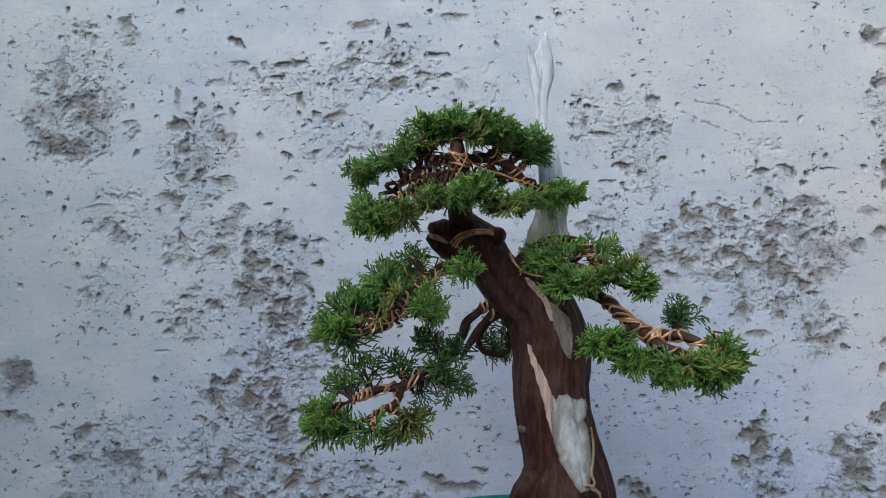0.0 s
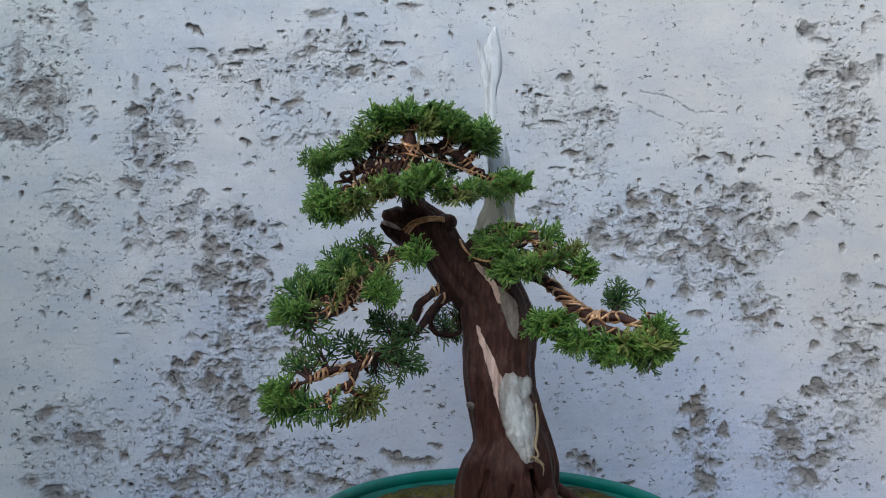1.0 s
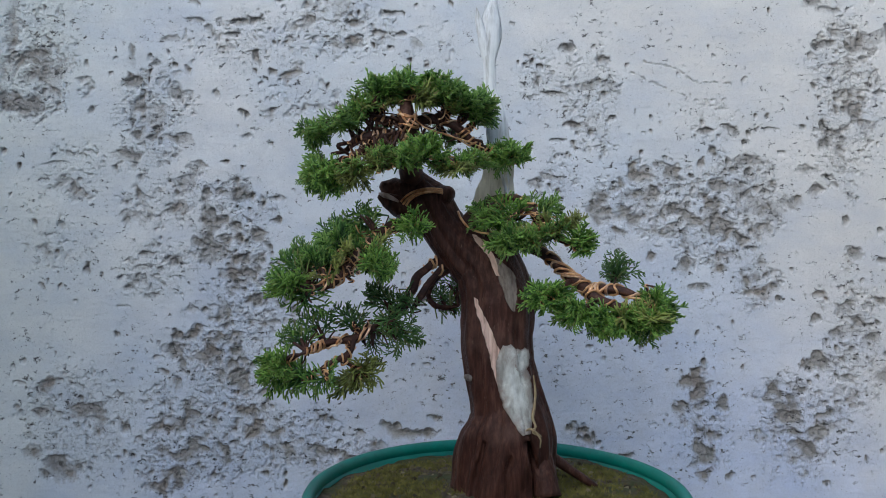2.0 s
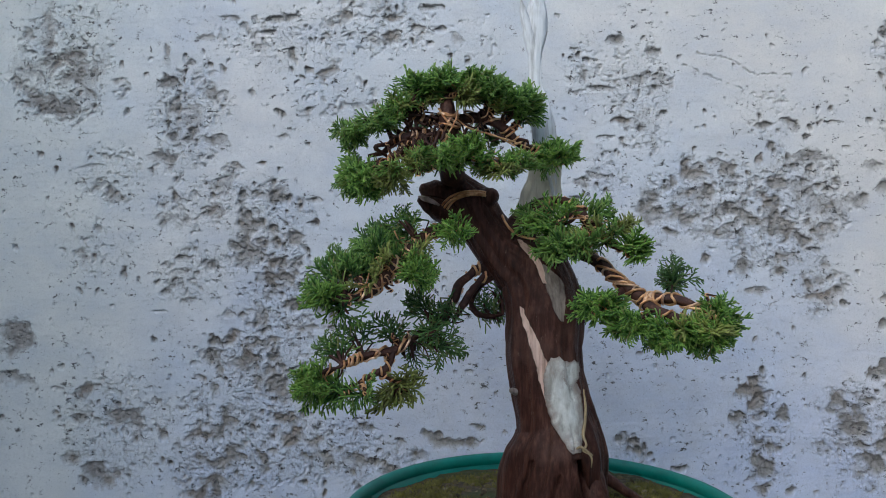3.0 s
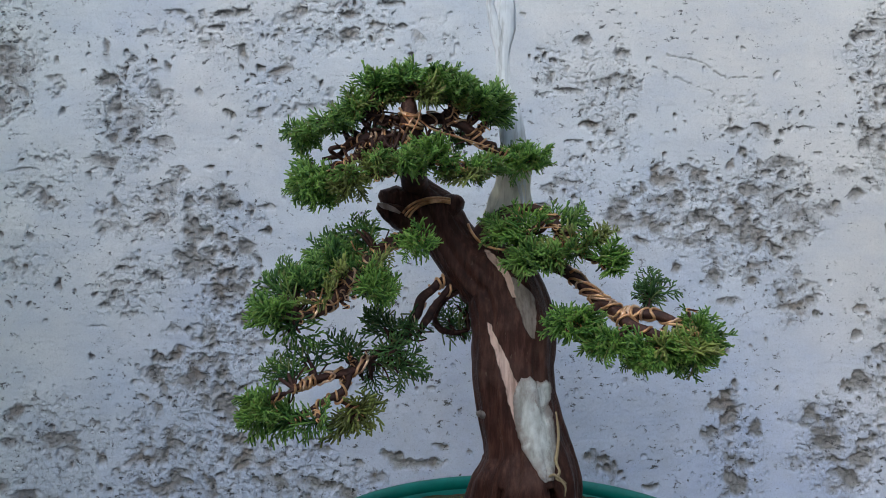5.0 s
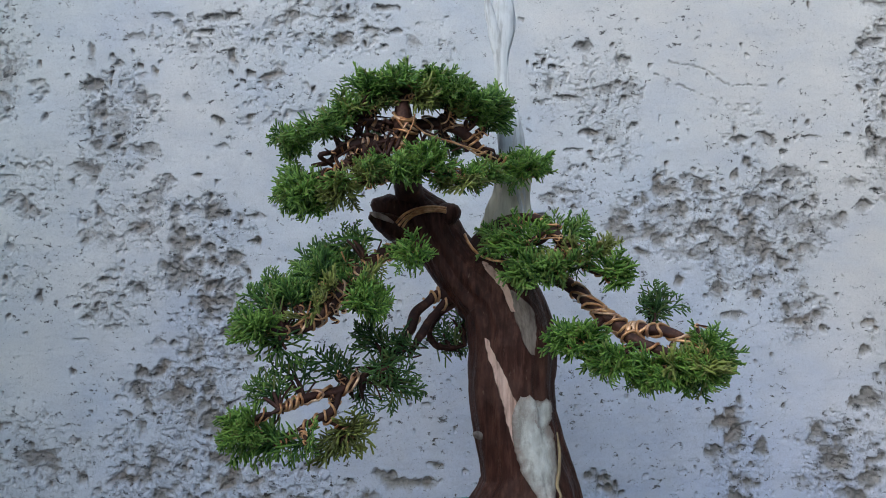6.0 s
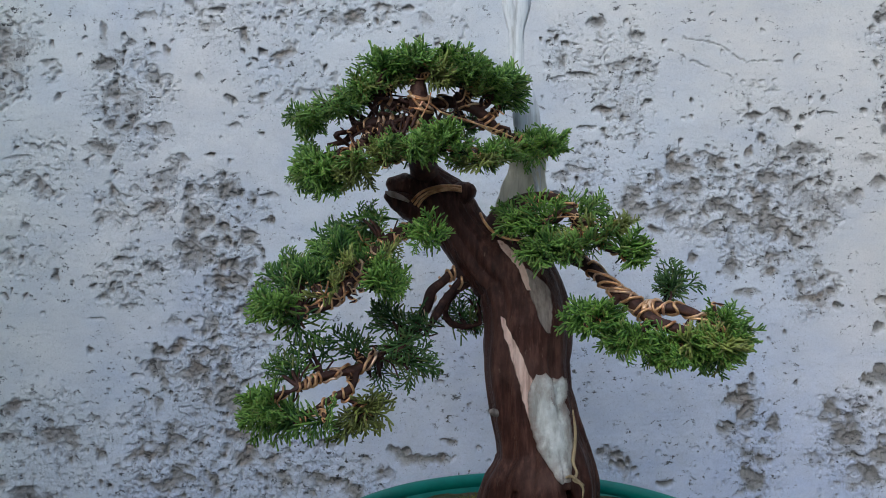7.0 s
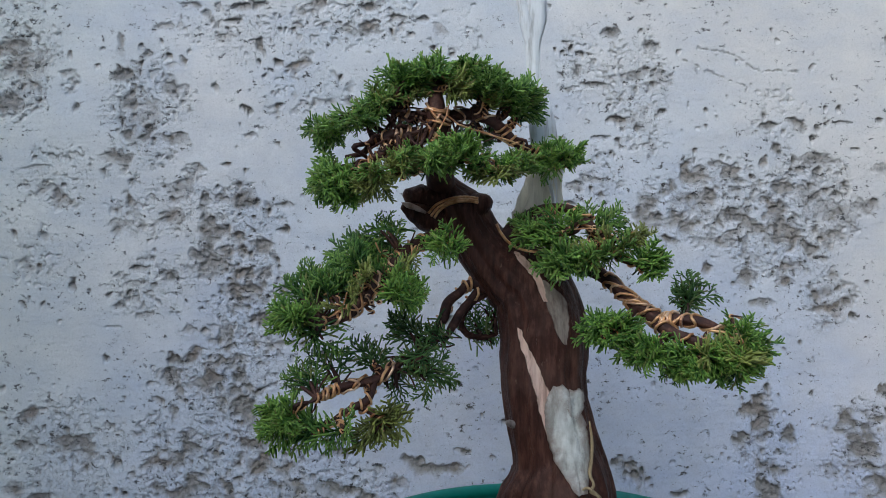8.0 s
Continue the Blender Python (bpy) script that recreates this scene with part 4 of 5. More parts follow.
for key, m in zip(("bare", "aged"), masks):
    trunk.data.attributes.new(key, 'FLOAT', 'POINT').data.foreach_set("value", m)

TRUNK_FACE = BVHTree.FromPolygons([Vector(p) for p in v], f)


def front(x, z, y0=-0.9):
    """The depth of the trunk's front at a place of the elevation."""
    hit = TRUNK_FACE.ray_cast(Vector((x, y0, z)), Vector((0, 1, 0)))
    return hit[0].y if hit[0] else None


def limb(name, rows, n, sides, mat, label="", ridge=0.1, knob=0.12, seed=0, flat=1.0):
    t = Tube(rows, n, ridge=ridge, knob=knob, seed=seed, flat=flat)
    v, f = t.mesh(sides)
    return t, part(name, mesh_of(name, v, f, mat), tree, label)


# root flare, stubs and knobs
for k, rows in enumerate((
        [(0.1347, -0.3, 0.2262, 0.0066), (0.1378, -0.312, 0.2059, 0.0102), (0.1391, -0.325, 0.1869, 0.0122), (0.1421, -0.335, 0.1631, 0.0125)],
        [(0.1346, -0.3, 0.2119, 0.0047), (0.1509, -0.3, 0.1912, 0.0052), (0.1697, -0.3, 0.1772, 0.0042), (0.1932, -0.3, 0.1612, 0.0033)])):
    limb("root", rows, 18, 18, M_BARK, "thick surface root spreading over the soil", 0.16, 0.1, 20 + k)
HEAD = []
HEAD.append(limb("cut_stub", [(0.0404, -0.272, 0.4108, 0.0109), (0.0233, -0.278, 0.4175, 0.0113), (0.0073, -0.285, 0.4241, 0.0098), (-0.003, -0.29, 0.4293, 0.0053), (-0.0073, -0.292, 0.4314, 0.0026)], 20, 20, M_BARK, "short dead stub with pale cut end", 0.14, 0.1, 31)[0].mesh(18))
HEAD.append(limb("cut_stub", [(0.0293, -0.272, 0.4322, 0.0123), (0.0126, -0.275, 0.4362, 0.0122), (0.001, -0.279, 0.4397, 0.009), (-0.006, -0.282, 0.4427, 0.0031)], 16, 20, M_BARK, "short dead stub", 0.14, 0.1, 32)[0].mesh(18))
HEAD.append(limb("knob", [(0.045, -0.277, 0.4287, 0.0117), (0.0538, -0.282, 0.4324, 0.0099), (0.0595, -0.285, 0.4353, 0.0067), (0.0626, -0.286, 0.437, 0.0031)], 14, 18, M_BARK, "", 0.14, 0.12, 33)[0].mesh(18))
limb("knot", [(0.0784, -0.314, 0.2643, 0.0034), (0.0751, -0.317, 0.2659, 0.003), (0.0724, -0.319, 0.2672, 0.0025), (0.0707, -0.32, 0.2683, 0.0013)], 10, 12, M_GREYWOOD, "small pale knot on the bark", 0.12, 0.2, 34)
limb("stub_face", [(0.0112, -0.296, 0.4258, 0.00102), (0.0045, -0.301, 0.4291, 0.0021), (-0.0024, -0.302, 0.4317, 0.0021), (-0.0068, -0.3, 0.4332, 0.00078)], 12, 12, M_SHARI, "worn paler end of the stub", 0.1, 0.1, 35, 0.6)


def ribbon(name, rows, mat, label, lift=0.0016, seed=0):
    """A strip of bare wood on the trunk: rows of (x, y, z, half width) seen from in front."""
    r = spline(rows, 60)
    m = 18
    vs, fs = [], []
    last = float(r[0][1])
    for i in range(61):
        for j in range(m + 1):
            s = 2 * j / m - 1
            w = r[i, 3] * (1 + 0.14 * fbm(np.array(i * 0.05), np.array(s * 0.12), 3.2, 3, seed) + 0.10 * fbm(np.array(i * 0.05), np.array(s * 0.3), 9.0, 3, seed + 5))
            x, z = r[i, 0] + s * w, r[i, 2] + 0.15 * s * w
            y = front(x, z)
            last = y if y is not None else last
            high = lift * (1 - abs(s) ** 3) * (1 + 1.1 * fbm(np.array(x), np.array(z), 110, 4, seed)) - 0.0003
            vs.append((x, last - float(high), z))
    for i in range(60):
        for j in range(m):
            a = i * (m + 1) + j
            fs.append((a, a + 1, a + m + 2, a + m + 1))
    me = mesh_of(name, vs, fs, mat)
    me.attributes.new("rim", 'FLOAT', 'POINT').data.foreach_set("value", [max(abs(2 * j / m - 1), abs(i / 30 - 1)) for i in range(61) for j in range(m + 1)])
    ob = part(name, me, tree, label)
    sol = ob.modifiers.new("thick", 'SOLIDIFY')
    sol.thickness, sol.offset = 0.002, -1
    return ob


ribbon("wound_patch", [(0.108, -0.329, 0.2962, 0.0021), (0.1095, -0.33, 0.2872, 0.0087), (0.1113, -0.331, 0.2766, 0.0115), (0.1144, -0.332, 0.2651, 0.0136), (0.1158, -0.333, 0.2546, 0.0135), (0.1177, -0.334, 0.2436, 0.0115), (0.1203, -0.335, 0.2319, 0.0078), (0.1226, -0.336, 0.2201, 0.0029)], M_PASTE, "white cracked wound paste on the trunk", 0.0008, seed=4)
ribbon("wound_patch", [(0.1209, -0.329, 0.2919, 0.0029), (0.1203, -0.33, 0.2879, 0.007), (0.1205, -0.331, 0.2814, 0.0074), (0.1199, -0.332, 0.2754, 0.0062), (0.1193, -0.333, 0.2715, 0.0021)], M_PASTE, "white lump of wound paste on the trunk", 0.0015, seed=6)
for rows in ([(0.1323, -0.322, 0.2687, 0.0007), (0.1333, -0.326, 0.2549, 0.0011), (0.1318, -0.332, 0.2428, 0.0013), (0.1294, -0.338, 0.234, 0.0012), (0.1314, -0.342, 0.2275, 0.0011), (0.1284, -0.344, 0.2232, 0.0011), (0.1324, -0.346, 0.2215, 0.0011), (0.135, -0.346, 0.2171, 0.0009), (0.1347, -0.345, 0.2097, 0.0004)],
             [(0.1234, -0.342, 0.224, 0.0007), (0.1265, -0.345, 0.2262, 0.0011), (0.1307, -0.346, 0.2237, 0.0011), (0.1363, -0.344, 0.2191, 0.0004)]):
    limb("raffia_tie", rows, 30, 8, M_RAFFIA, "pale curl of peeled bark fibre", 0.2, 0.3, 91)

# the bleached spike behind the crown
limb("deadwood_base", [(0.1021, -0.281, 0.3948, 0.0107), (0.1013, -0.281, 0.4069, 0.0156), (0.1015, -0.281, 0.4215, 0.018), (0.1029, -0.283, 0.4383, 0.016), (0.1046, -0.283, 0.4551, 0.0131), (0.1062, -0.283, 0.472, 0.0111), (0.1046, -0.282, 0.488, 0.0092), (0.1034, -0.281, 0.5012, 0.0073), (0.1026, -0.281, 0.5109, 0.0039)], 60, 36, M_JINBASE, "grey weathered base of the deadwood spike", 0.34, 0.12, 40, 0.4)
limb("deadwood_spike", [(0.1126, -0.286, 0.4283, 0.0029), (0.1105, -0.286, 0.45, 0.0043), (0.1074, -0.285, 0.4684, 0.0068), (0.1039, -0.284, 0.4878, 0.0102), (0.1026, -0.284, 0.5022, 0.0097), (0.101, -0.283, 0.5154, 0.0073), (0.0978, -0.283, 0.5294, 0.0058), (0.0965, -0.283, 0.5457, 0.0053), (0.0965, -0.283, 0.562, 0.0066), (0.0975, -0.283, 0.5782, 0.0094), (0.098, -0.283, 0.5945, 0.0094), (0.0996, -0.283, 0.6093, 0.0056), (0.1019, -0.283, 0.6213, 0.0011)],
     90, 36, M_JIN, "tall bleached white deadwood spike", 0.34, 0.12, 41, 0.4)
limb("splinter", [(0.0965, -0.283, 0.556, 0.0045), (0.0925, -0.285, 0.572, 0.0052), (0.0885, -0.286, 0.586, 0.0046), (0.0858, -0.287, 0.598, 0.003), (0.0842, -0.287, 0.608, 0.0005)], 20, 10, M_JIN, "bleached splinter", 0.2, 0.1, 42, 0.5)
limb("splinter", [(0.1066, -0.292, 0.4567, 0.0014), (0.1083, -0.293, 0.447, 0.0017), (0.1105, -0.293, 0.4375, 0.0014), (0.1121, -0.291, 0.4281, 0.001)], 20, 10, M_JIN, "bleached splinter", 0.2, 0.1, 43, 0.6)

# ---- limbs with their copper wire ----
WIRE = 0.0009


def wired(rows, n=50, sides=14, coils=(), label="wired brown limb", seed=0, mat=M_TWIG, name="branch", gnarl=0.14):
    t, ob = limb(name, rows, n, sides, mat, label, gnarl, gnarl, seed)
    for k, (u0, u1, turns, start, *thick) in enumerate(coils):
        v, f = coil(t, u0, u1, turns, thick[0] if thick else WIRE, start)
        part("wire", mesh_of("wire", v, f, M_PALEWIRE if k % 2 else M_WIRE), ob, "coiled copper wire")
    return t


BOUGHS = {}
BOUGHS["leader"] = wired([(0.0249, -0.268, 0.4439, 0.0119), (0.0222, -0.29, 0.4581, 0.0108), (0.0236, -0.312, 0.4718, 0.0086), (0.0218, -0.33, 0.4857, 0.0076), (0.0203, -0.335, 0.4983, 0.0071), (0.02, -0.33, 0.5147, 0.0045), (0.0237, -0.325, 0.5314, 0.0018)], 50, 16, ((0.38, 0.72, 1.6, 3.4, 0.0011), (0.41, 0.75, 1.6, 3.5, 0.0011), (0.44, 0.78, 1.6, 3.6, 0.0011), (0.36, 0.62, -1.7, 0.9, 0.001), (0.42, 0.68, 2.6, 1.3, 0.001), (0.30, 0.5, -2.2, 2.5, 0.0009)), "wired upper leader", 51)
BOUGHS["crown left"] = wired([(0.0212, -0.312, 0.4805, 0.0046), (0.0022, -0.318, 0.4845, 0.0046), (-0.0132, -0.325, 0.4824, 0.0041), (-0.0269, -0.325, 0.4772, 0.0032), (-0.0343, -0.325, 0.4692, 0.0023), (-0.0475, -0.325, 0.4662, 0.0014)], 44, 12, ((0.05, 0.6, 5, 0), (0.02, 0.4, 4, 1.2, 0.001)), seed=52)
BOUGHS["crown low left"] = wired([(0.0186, -0.31, 0.4669, 0.0042), (0.0024, -0.325, 0.4709, 0.0041), (-0.0107, -0.33, 0.475, 0.0036), (-0.0238, -0.335, 0.4647, 0.0031), (-0.0374, -0.335, 0.4547, 0.0027), (-0.0531, -0.335, 0.446, 0.0013)], 44, 12, ((0.1, 0.9, 9, 1), (0.02, 0.45, 5, 2.2, 0.0008)), seed=53)
BOUGHS["crown upper left"] = wired([(0.0188, -0.315, 0.4994, 0.0041), (0.0025, -0.32, 0.4965, 0.0041), (-0.013, -0.325, 0.5005, 0.0032), (-0.031, -0.325, 0.503, 0.0023), (-0.0538, -0.325, 0.4943, 0.0014)], 36, 12, ((0.05, 0.5, 4, 2), (0.03, 0.35, 3, 0.7, 0.001)), seed=54)
BOUGHS["crown right"] = wired([(0.0214, -0.312, 0.4952, 0.0042), (0.039, -0.315, 0.499, 0.0046), (0.0573, -0.318, 0.4951, 0.0041), (0.0695, -0.318, 0.4867, 0.0037), (0.0801, -0.315, 0.4764, 0.0032), (0.0965, -0.31, 0.4713, 0.0028), (0.1175, -0.308, 0.4657, 0.0014)], 50, 12, ((0.45, 0.95, 9, 0.4), (0.05, 0.45, 2, 1.4)), seed=55)
BOUGHS["crown low right"] = wired([(0.0225, -0.31, 0.4747, 0.0037), (0.0408, -0.33, 0.4643, 0.0036), (0.0605, -0.34, 0.4572, 0.0031), (0.0807, -0.335, 0.4552, 0.0018)], 36, 12, ((0.1, 0.9, 6, 0.4),), seed=56)
BOUGHS["crown front"] = wired([(0.0216, -0.312, 0.4768, 0.0037), (0.0115, -0.33, 0.4589, 0.0031), (-0.0036, -0.34, 0.4537, 0.0022), (-0.0213, -0.34, 0.4518, 0.0013)], 30, 10, ((0.1, 0.9, 6, 0),), seed=57)
BOUGHS["left upper"] = wired([(0.0377, -0.285, 0.4053, 0.0072), (0.0188, -0.3, 0.4054, 0.0066), (0.0034, -0.32, 0.4008, 0.0055), (-0.0094, -0.335, 0.3897, 0.0049), (-0.0232, -0.355, 0.3737, 0.0043), (-0.0366, -0.37, 0.3576, 0.0038), (-0.0487, -0.375, 0.351, 0.0029), (-0.0666, -0.38, 0.3504, 0.0012)], 56, 12, ((0.1, 0.95, 10, 0), (0.4, 0.9, 4, 2)), seed=58)
BOUGHS["left spur"] = wired([(0.0143, -0.305, 0.404, 0.0028), (0.0176, -0.33, 0.4095, 0.0022), (0.026, -0.35, 0.4068, 0.0017), (0.0334, -0.36, 0.4022, 0.0009)], 24, 10, (), "", 59)
BOUGHS["left lower"] = wired([(0.06, -0.283, 0.3674, 0.0046), (0.0456, -0.286, 0.3695, 0.0036), (0.0363, -0.29, 0.3625, 0.0034), (0.0275, -0.295, 0.3558, 0.0037), (0.0239, -0.303, 0.3441, 0.0033), (0.018, -0.312, 0.3362, 0.0026), (0.0127, -0.322, 0.3271, 0.00205), (0.0022, -0.333, 0.3208, 0.001722), (-0.0069, -0.34, 0.3158, 0.001968), (-0.0168, -0.348, 0.3107, 0.002624), (-0.0263, -0.354, 0.3063, 0.002952), (-0.0403, -0.362, 0.3051, 0.00287), (-0.0503, -0.368, 0.3028, 0.002542), (-0.0581, -0.374, 0.2998, 0.001886), (-0.0673, -0.38, 0.2962, 0.000902)], 90, 14, ((0.05, 0.13, 2.5, 0, 0.0011), (0.22, 0.42, 1.6, 0, 0.0011), (0.6, 0.95, 3.2, 1, 0.0011), (0.63, 0.97, 2.6, 3, 0.001), (0.84, 0.97, 5, 2)), seed=60, gnarl=0.4)
BOUGHS["left lower fork"] = wired([(-0.0255, -0.354, 0.3071, 0.0032), (-0.0265, -0.356, 0.2995, 0.0028), (-0.0297, -0.36, 0.2933, 0.0027), (-0.0375, -0.364, 0.2899, 0.0027), (-0.0448, -0.367, 0.2867, 0.0019), (-0.054, -0.37, 0.2817, 0.0008)], 34, 10, ((0.2, 0.9, 4, 0),), seed=61)
BOUGHS["left lower fork two"] = wired([(-0.0364, -0.363, 0.29, 0.0023), (-0.028, -0.362, 0.2866, 0.0023), (-0.0191, -0.362, 0.281, 0.0019), (-0.0126, -0.362, 0.2747, 0.0008)], 20, 10, ((0.1, 0.9, 4, 0),), seed=62)
BOUGHS["back loop"] = wired([(0.0586, -0.282, 0.362, 0.0022), (0.0461, -0.279, 0.3529, 0.0022), (0.0393, -0.276, 0.3423, 0.0025), (0.0393, -0.274, 0.334, 0.0025), (0.0447, -0.272, 0.3278, 0.0025), (0.0554, -0.268, 0.3249, 0.0023), (0.0676, -0.264, 0.3266, 0.0014)], 44, 10, (), "bare dark twig looping behind the trunk", 63, gnarl=0.35)
BOUGHS["back loop two"] = wired([(0.0559, -0.283, 0.3648, 0.002952), (0.0494, -0.288, 0.3629, 0.00287), (0.0426, -0.294, 0.3545, 0.00328), (0.0353, -0.3, 0.345, 0.003526), (0.0291, -0.306, 0.3353, 0.002788), (0.0226, -0.312, 0.3249, 0.001394)], 20, 10, ((0.1, 0.35, 1.5, 0.5, 0.0011),), "wired brown limb", 64, gnarl=0.4)
BOUGHS["right upper"] = wired([(0.0729, -0.285, 0.4049, 0.0068), (0.0837, -0.285, 0.4158, 0.0063), (0.095, -0.295, 0.4248, 0.0048), (0.1099, -0.31, 0.4281, 0.0037), (0.124, -0.325, 0.4239, 0.0036), (0.1358, -0.335, 0.4077, 0.004), (0.1502, -0.34, 0.3919, 0.0031), (0.1711, -0.345, 0.3829, 0.0013)], 56, 12, ((0.5, 0.95, 7, 0),), seed=65)
BOUGHS["right lower"] = wired([(0.1216, -0.295, 0.3883, 0.0062), (0.1414, -0.315, 0.3786, 0.0055), (0.1559, -0.33, 0.3644, 0.0049), (0.1675, -0.342, 0.3529, 0.0051), (0.1778, -0.352, 0.3461, 0.0052), (0.1909, -0.36, 0.3479, 0.0039), (0.2064, -0.365, 0.3451, 0.0034), (0.2216, -0.37, 0.336, 0.0029), (0.2376, -0.372, 0.3281, 0.0015)], 70, 14,
                             ((0.16, 0.57, 2.4, 0, 0.0011), (0.17, 0.59, 2.3, 0.7, 0.0010), (0.18, 0.6, 2.4, 2.4, 0.0011), (0.18, 0.6, 2.5, 3.2, 0.0010), (0.18, 0.6, 2.4, 4.7, 0.0011), (0.2, 0.6, 2.4, 5.3, 0.0010), (0.5, 0.61, 2.2, 1.5, 0.0012), (0.5, 0.62, 2.2, 4.2, 0.0012), (0.58, 0.97, 2.2, 2, 0.0011), (0.6, 0.92, 1.6, 0.5, 0.0011), (0.6, 0.95, 1.8, 4.5, 0.001)), "thick wired limb", 66)
BOUGHS["right lower fork"] = wired([(0.1743, -0.352, 0.3448, 0.0048), (0.1831, -0.365, 0.3386, 0.0042), (0.198, -0.372, 0.3328, 0.0038), (0.2158, -0.375, 0.3295, 0.0029), (0.2314, -0.378, 0.3226, 0.0012)], 40, 12, ((0.02, 0.95, 5, 0, 0.0011),), seed=67)
BOUGHS["right back"] = wired([(0.19, -0.355, 0.3449, 0.0009), (0.201, -0.335, 0.3502, 0.0009), (0.2065, -0.322, 0.3545, 0.0007), (0.208, -0.312, 0.3585, 0.0005)], 24, 10, (), "", 68)
BOUGHS["right low spur"] = wired([(0.1605, -0.342, 0.353, 0.0031), (0.1519, -0.352, 0.3464, 0.0026), (0.1396, -0.36, 0.3408, 0.0017)], 20, 10, (), "", 69)

# bare crooked twigs inside the crown
rng = np.random.default_rng(77)
for k in range(66):
    host = BOUGHS[("leader", "crown left", "crown low left", "crown right", "crown upper left", "leader", "crown low left", "crown left")[k % 8]]
    p = host.p[int(rng.uniform(0.28 if host is BOUGHS["leader"] else 0.05, 0.62) * host.n)]
    way = rng.normal(size=3) * (1, 0.6, 0.6) + np.array((-0.15, 0.1, 0.0))
    way = way / np.linalg.norm(way) * rng.uniform(0.012, 0.028)
    bend = rng.normal(size=3) * 0.0045
    thick = rng.uniform(0.7, 1.25)
    limb("twig", [(*p, 0.0017 * thick), (*(p + way * 0.3 + bend), 0.0014 * thick), (*(p + way * 0.65 - bend), 0.001 * thick), (*(p + way + 0.5 * bend), 0.0004)], 18, 8, M_TWIG, "", 0.15, 0.25, 200 + k)

# short wired spurs where the limbs are bare
rng = np.random.default_rng(41)
for key, u0, u1, count in (("left upper", 0.25, 0.72, 9), ("right upper", 0.45, 0.85, 9), ("crown low left", 0.3, 0.85, 6), ("crown low right", 0.2, 0.8, 8), ("left lower", 0.65, 0.9, 3), ("right lower", 0.65, 0.9, 5), ("left lower fork", 0.2, 0.8, 2)):
    host = BOUGHS[key]
    for k in range(count):
        p = host.p[int(rng.uniform(u0, u1) * (host.n - 1))]
        way = rng.normal(size=3) * (1, 0.35, 0.5) + np.array((0, -0.35, -0.1))
        way = way / np.linalg.norm(way) * rng.uniform(0.009, 0.018)
        bend = rng.normal(size=3) * 0.002
        t, ob = limb("twig", [(*p, 0.0014), (*(p + way * 0.4 + bend), 0.0011), (*(p + way * 0.75 - bend), 0.0008), (*(p + way), 0.0004)], 14, 7, M_TWIG, "", 0.1, 0.2, 300 + k)
        v, f = coil(t, 0.1, 0.9, rng.uniform(1.2, 2.6), 0.00055, rng.random() * 6.28)
        part("wire", mesh_of("wire", v, f, M_WIRE if k % 3 else M_PALEWIRE), ob, "coiled copper wire")

# long pale wires strung along the crown's limbs
for rows in ([(0.0273, -0.352, 0.4923, 0.0006), (0.0388, -0.35, 0.4842, 0.0006), (0.0576, -0.345, 0.4799, 0.0006), (0.0756, -0.335, 0.4717, 0.0006)], [(0.0341, -0.352, 0.4861, 0.0006), (0.054, -0.347, 0.4801, 0.0006), (0.0728, -0.338, 0.4758, 0.0006), (0.0884, -0.325, 0.4714, 0.0005)],
             [(0.0156, -0.35, 0.4694, 0.0006), (0.0203, -0.355, 0.479, 0.0006), (0.0265, -0.355, 0.4901, 0.0006), (0.0286, -0.35, 0.4995, 0.0006)]):
    v, f = Tube(rows, 24).mesh(7)
    part("wire", mesh_of("wire", v, f, M_WIRE), tree, "copper training wire")

# wire wound round the top of the trunk
hv, hf = merged([(v, f) for v, f in HEAD] + [TRUNK.mesh(60)])
HEAD_FACE = BVHTree.FromPolygons([Vector(p) for p in hv], hf)
for turn in ([(0.0131, 0.4256), (0.0183, 0.4317), (0.0257, 0.4359), (0.0349, 0.438), (0.0444, 0.4384), (0.0522, 0.437)],
         [(0.0152, 0.4234), (0.02, 0.4295), (0.027, 0.4338), (0.0357, 0.4359), (0.0448, 0.4362), (0.0522, 0.4349)],
         [(0.0178, 0.4221), (0.0221, 0.4282), (0.0286, 0.4324), (0.0367, 0.4345), (0.0453, 0.4349), (0.0522, 0.4336)]):
    flat = spline(turn, 30)
    rows, last = [], -0.3
    for x, z in flat:
        got = HEAD_FACE.ray_cast(Vector((x, -0.9, z)), Vector((0, 1, 0)))[0]
        last = last if got is None else got.y
        rows.append((x, last - 0.0008, z, 0.0011))
    v, f = Tube(rows, 60).mesh(8)
    part("wire", mesh_of("wire", v, f, M_WIRE), trunk, "copper wire round the trunk")
v, f = Tube([(0.066, -0.3, 0.4161, 0.0011), (0.0682, -0.31, 0.4098, 0.0011), (0.0736, -0.322, 0.402, 0.0011), (0.0829, -0.33, 0.3969, 0.001), (0.0991, -0.332, 0.3947, 0.001)], 30).mesh(8)
part("wire", mesh_of("wire", v, f, M_WIRE), trunk, "copper wire round the trunk")


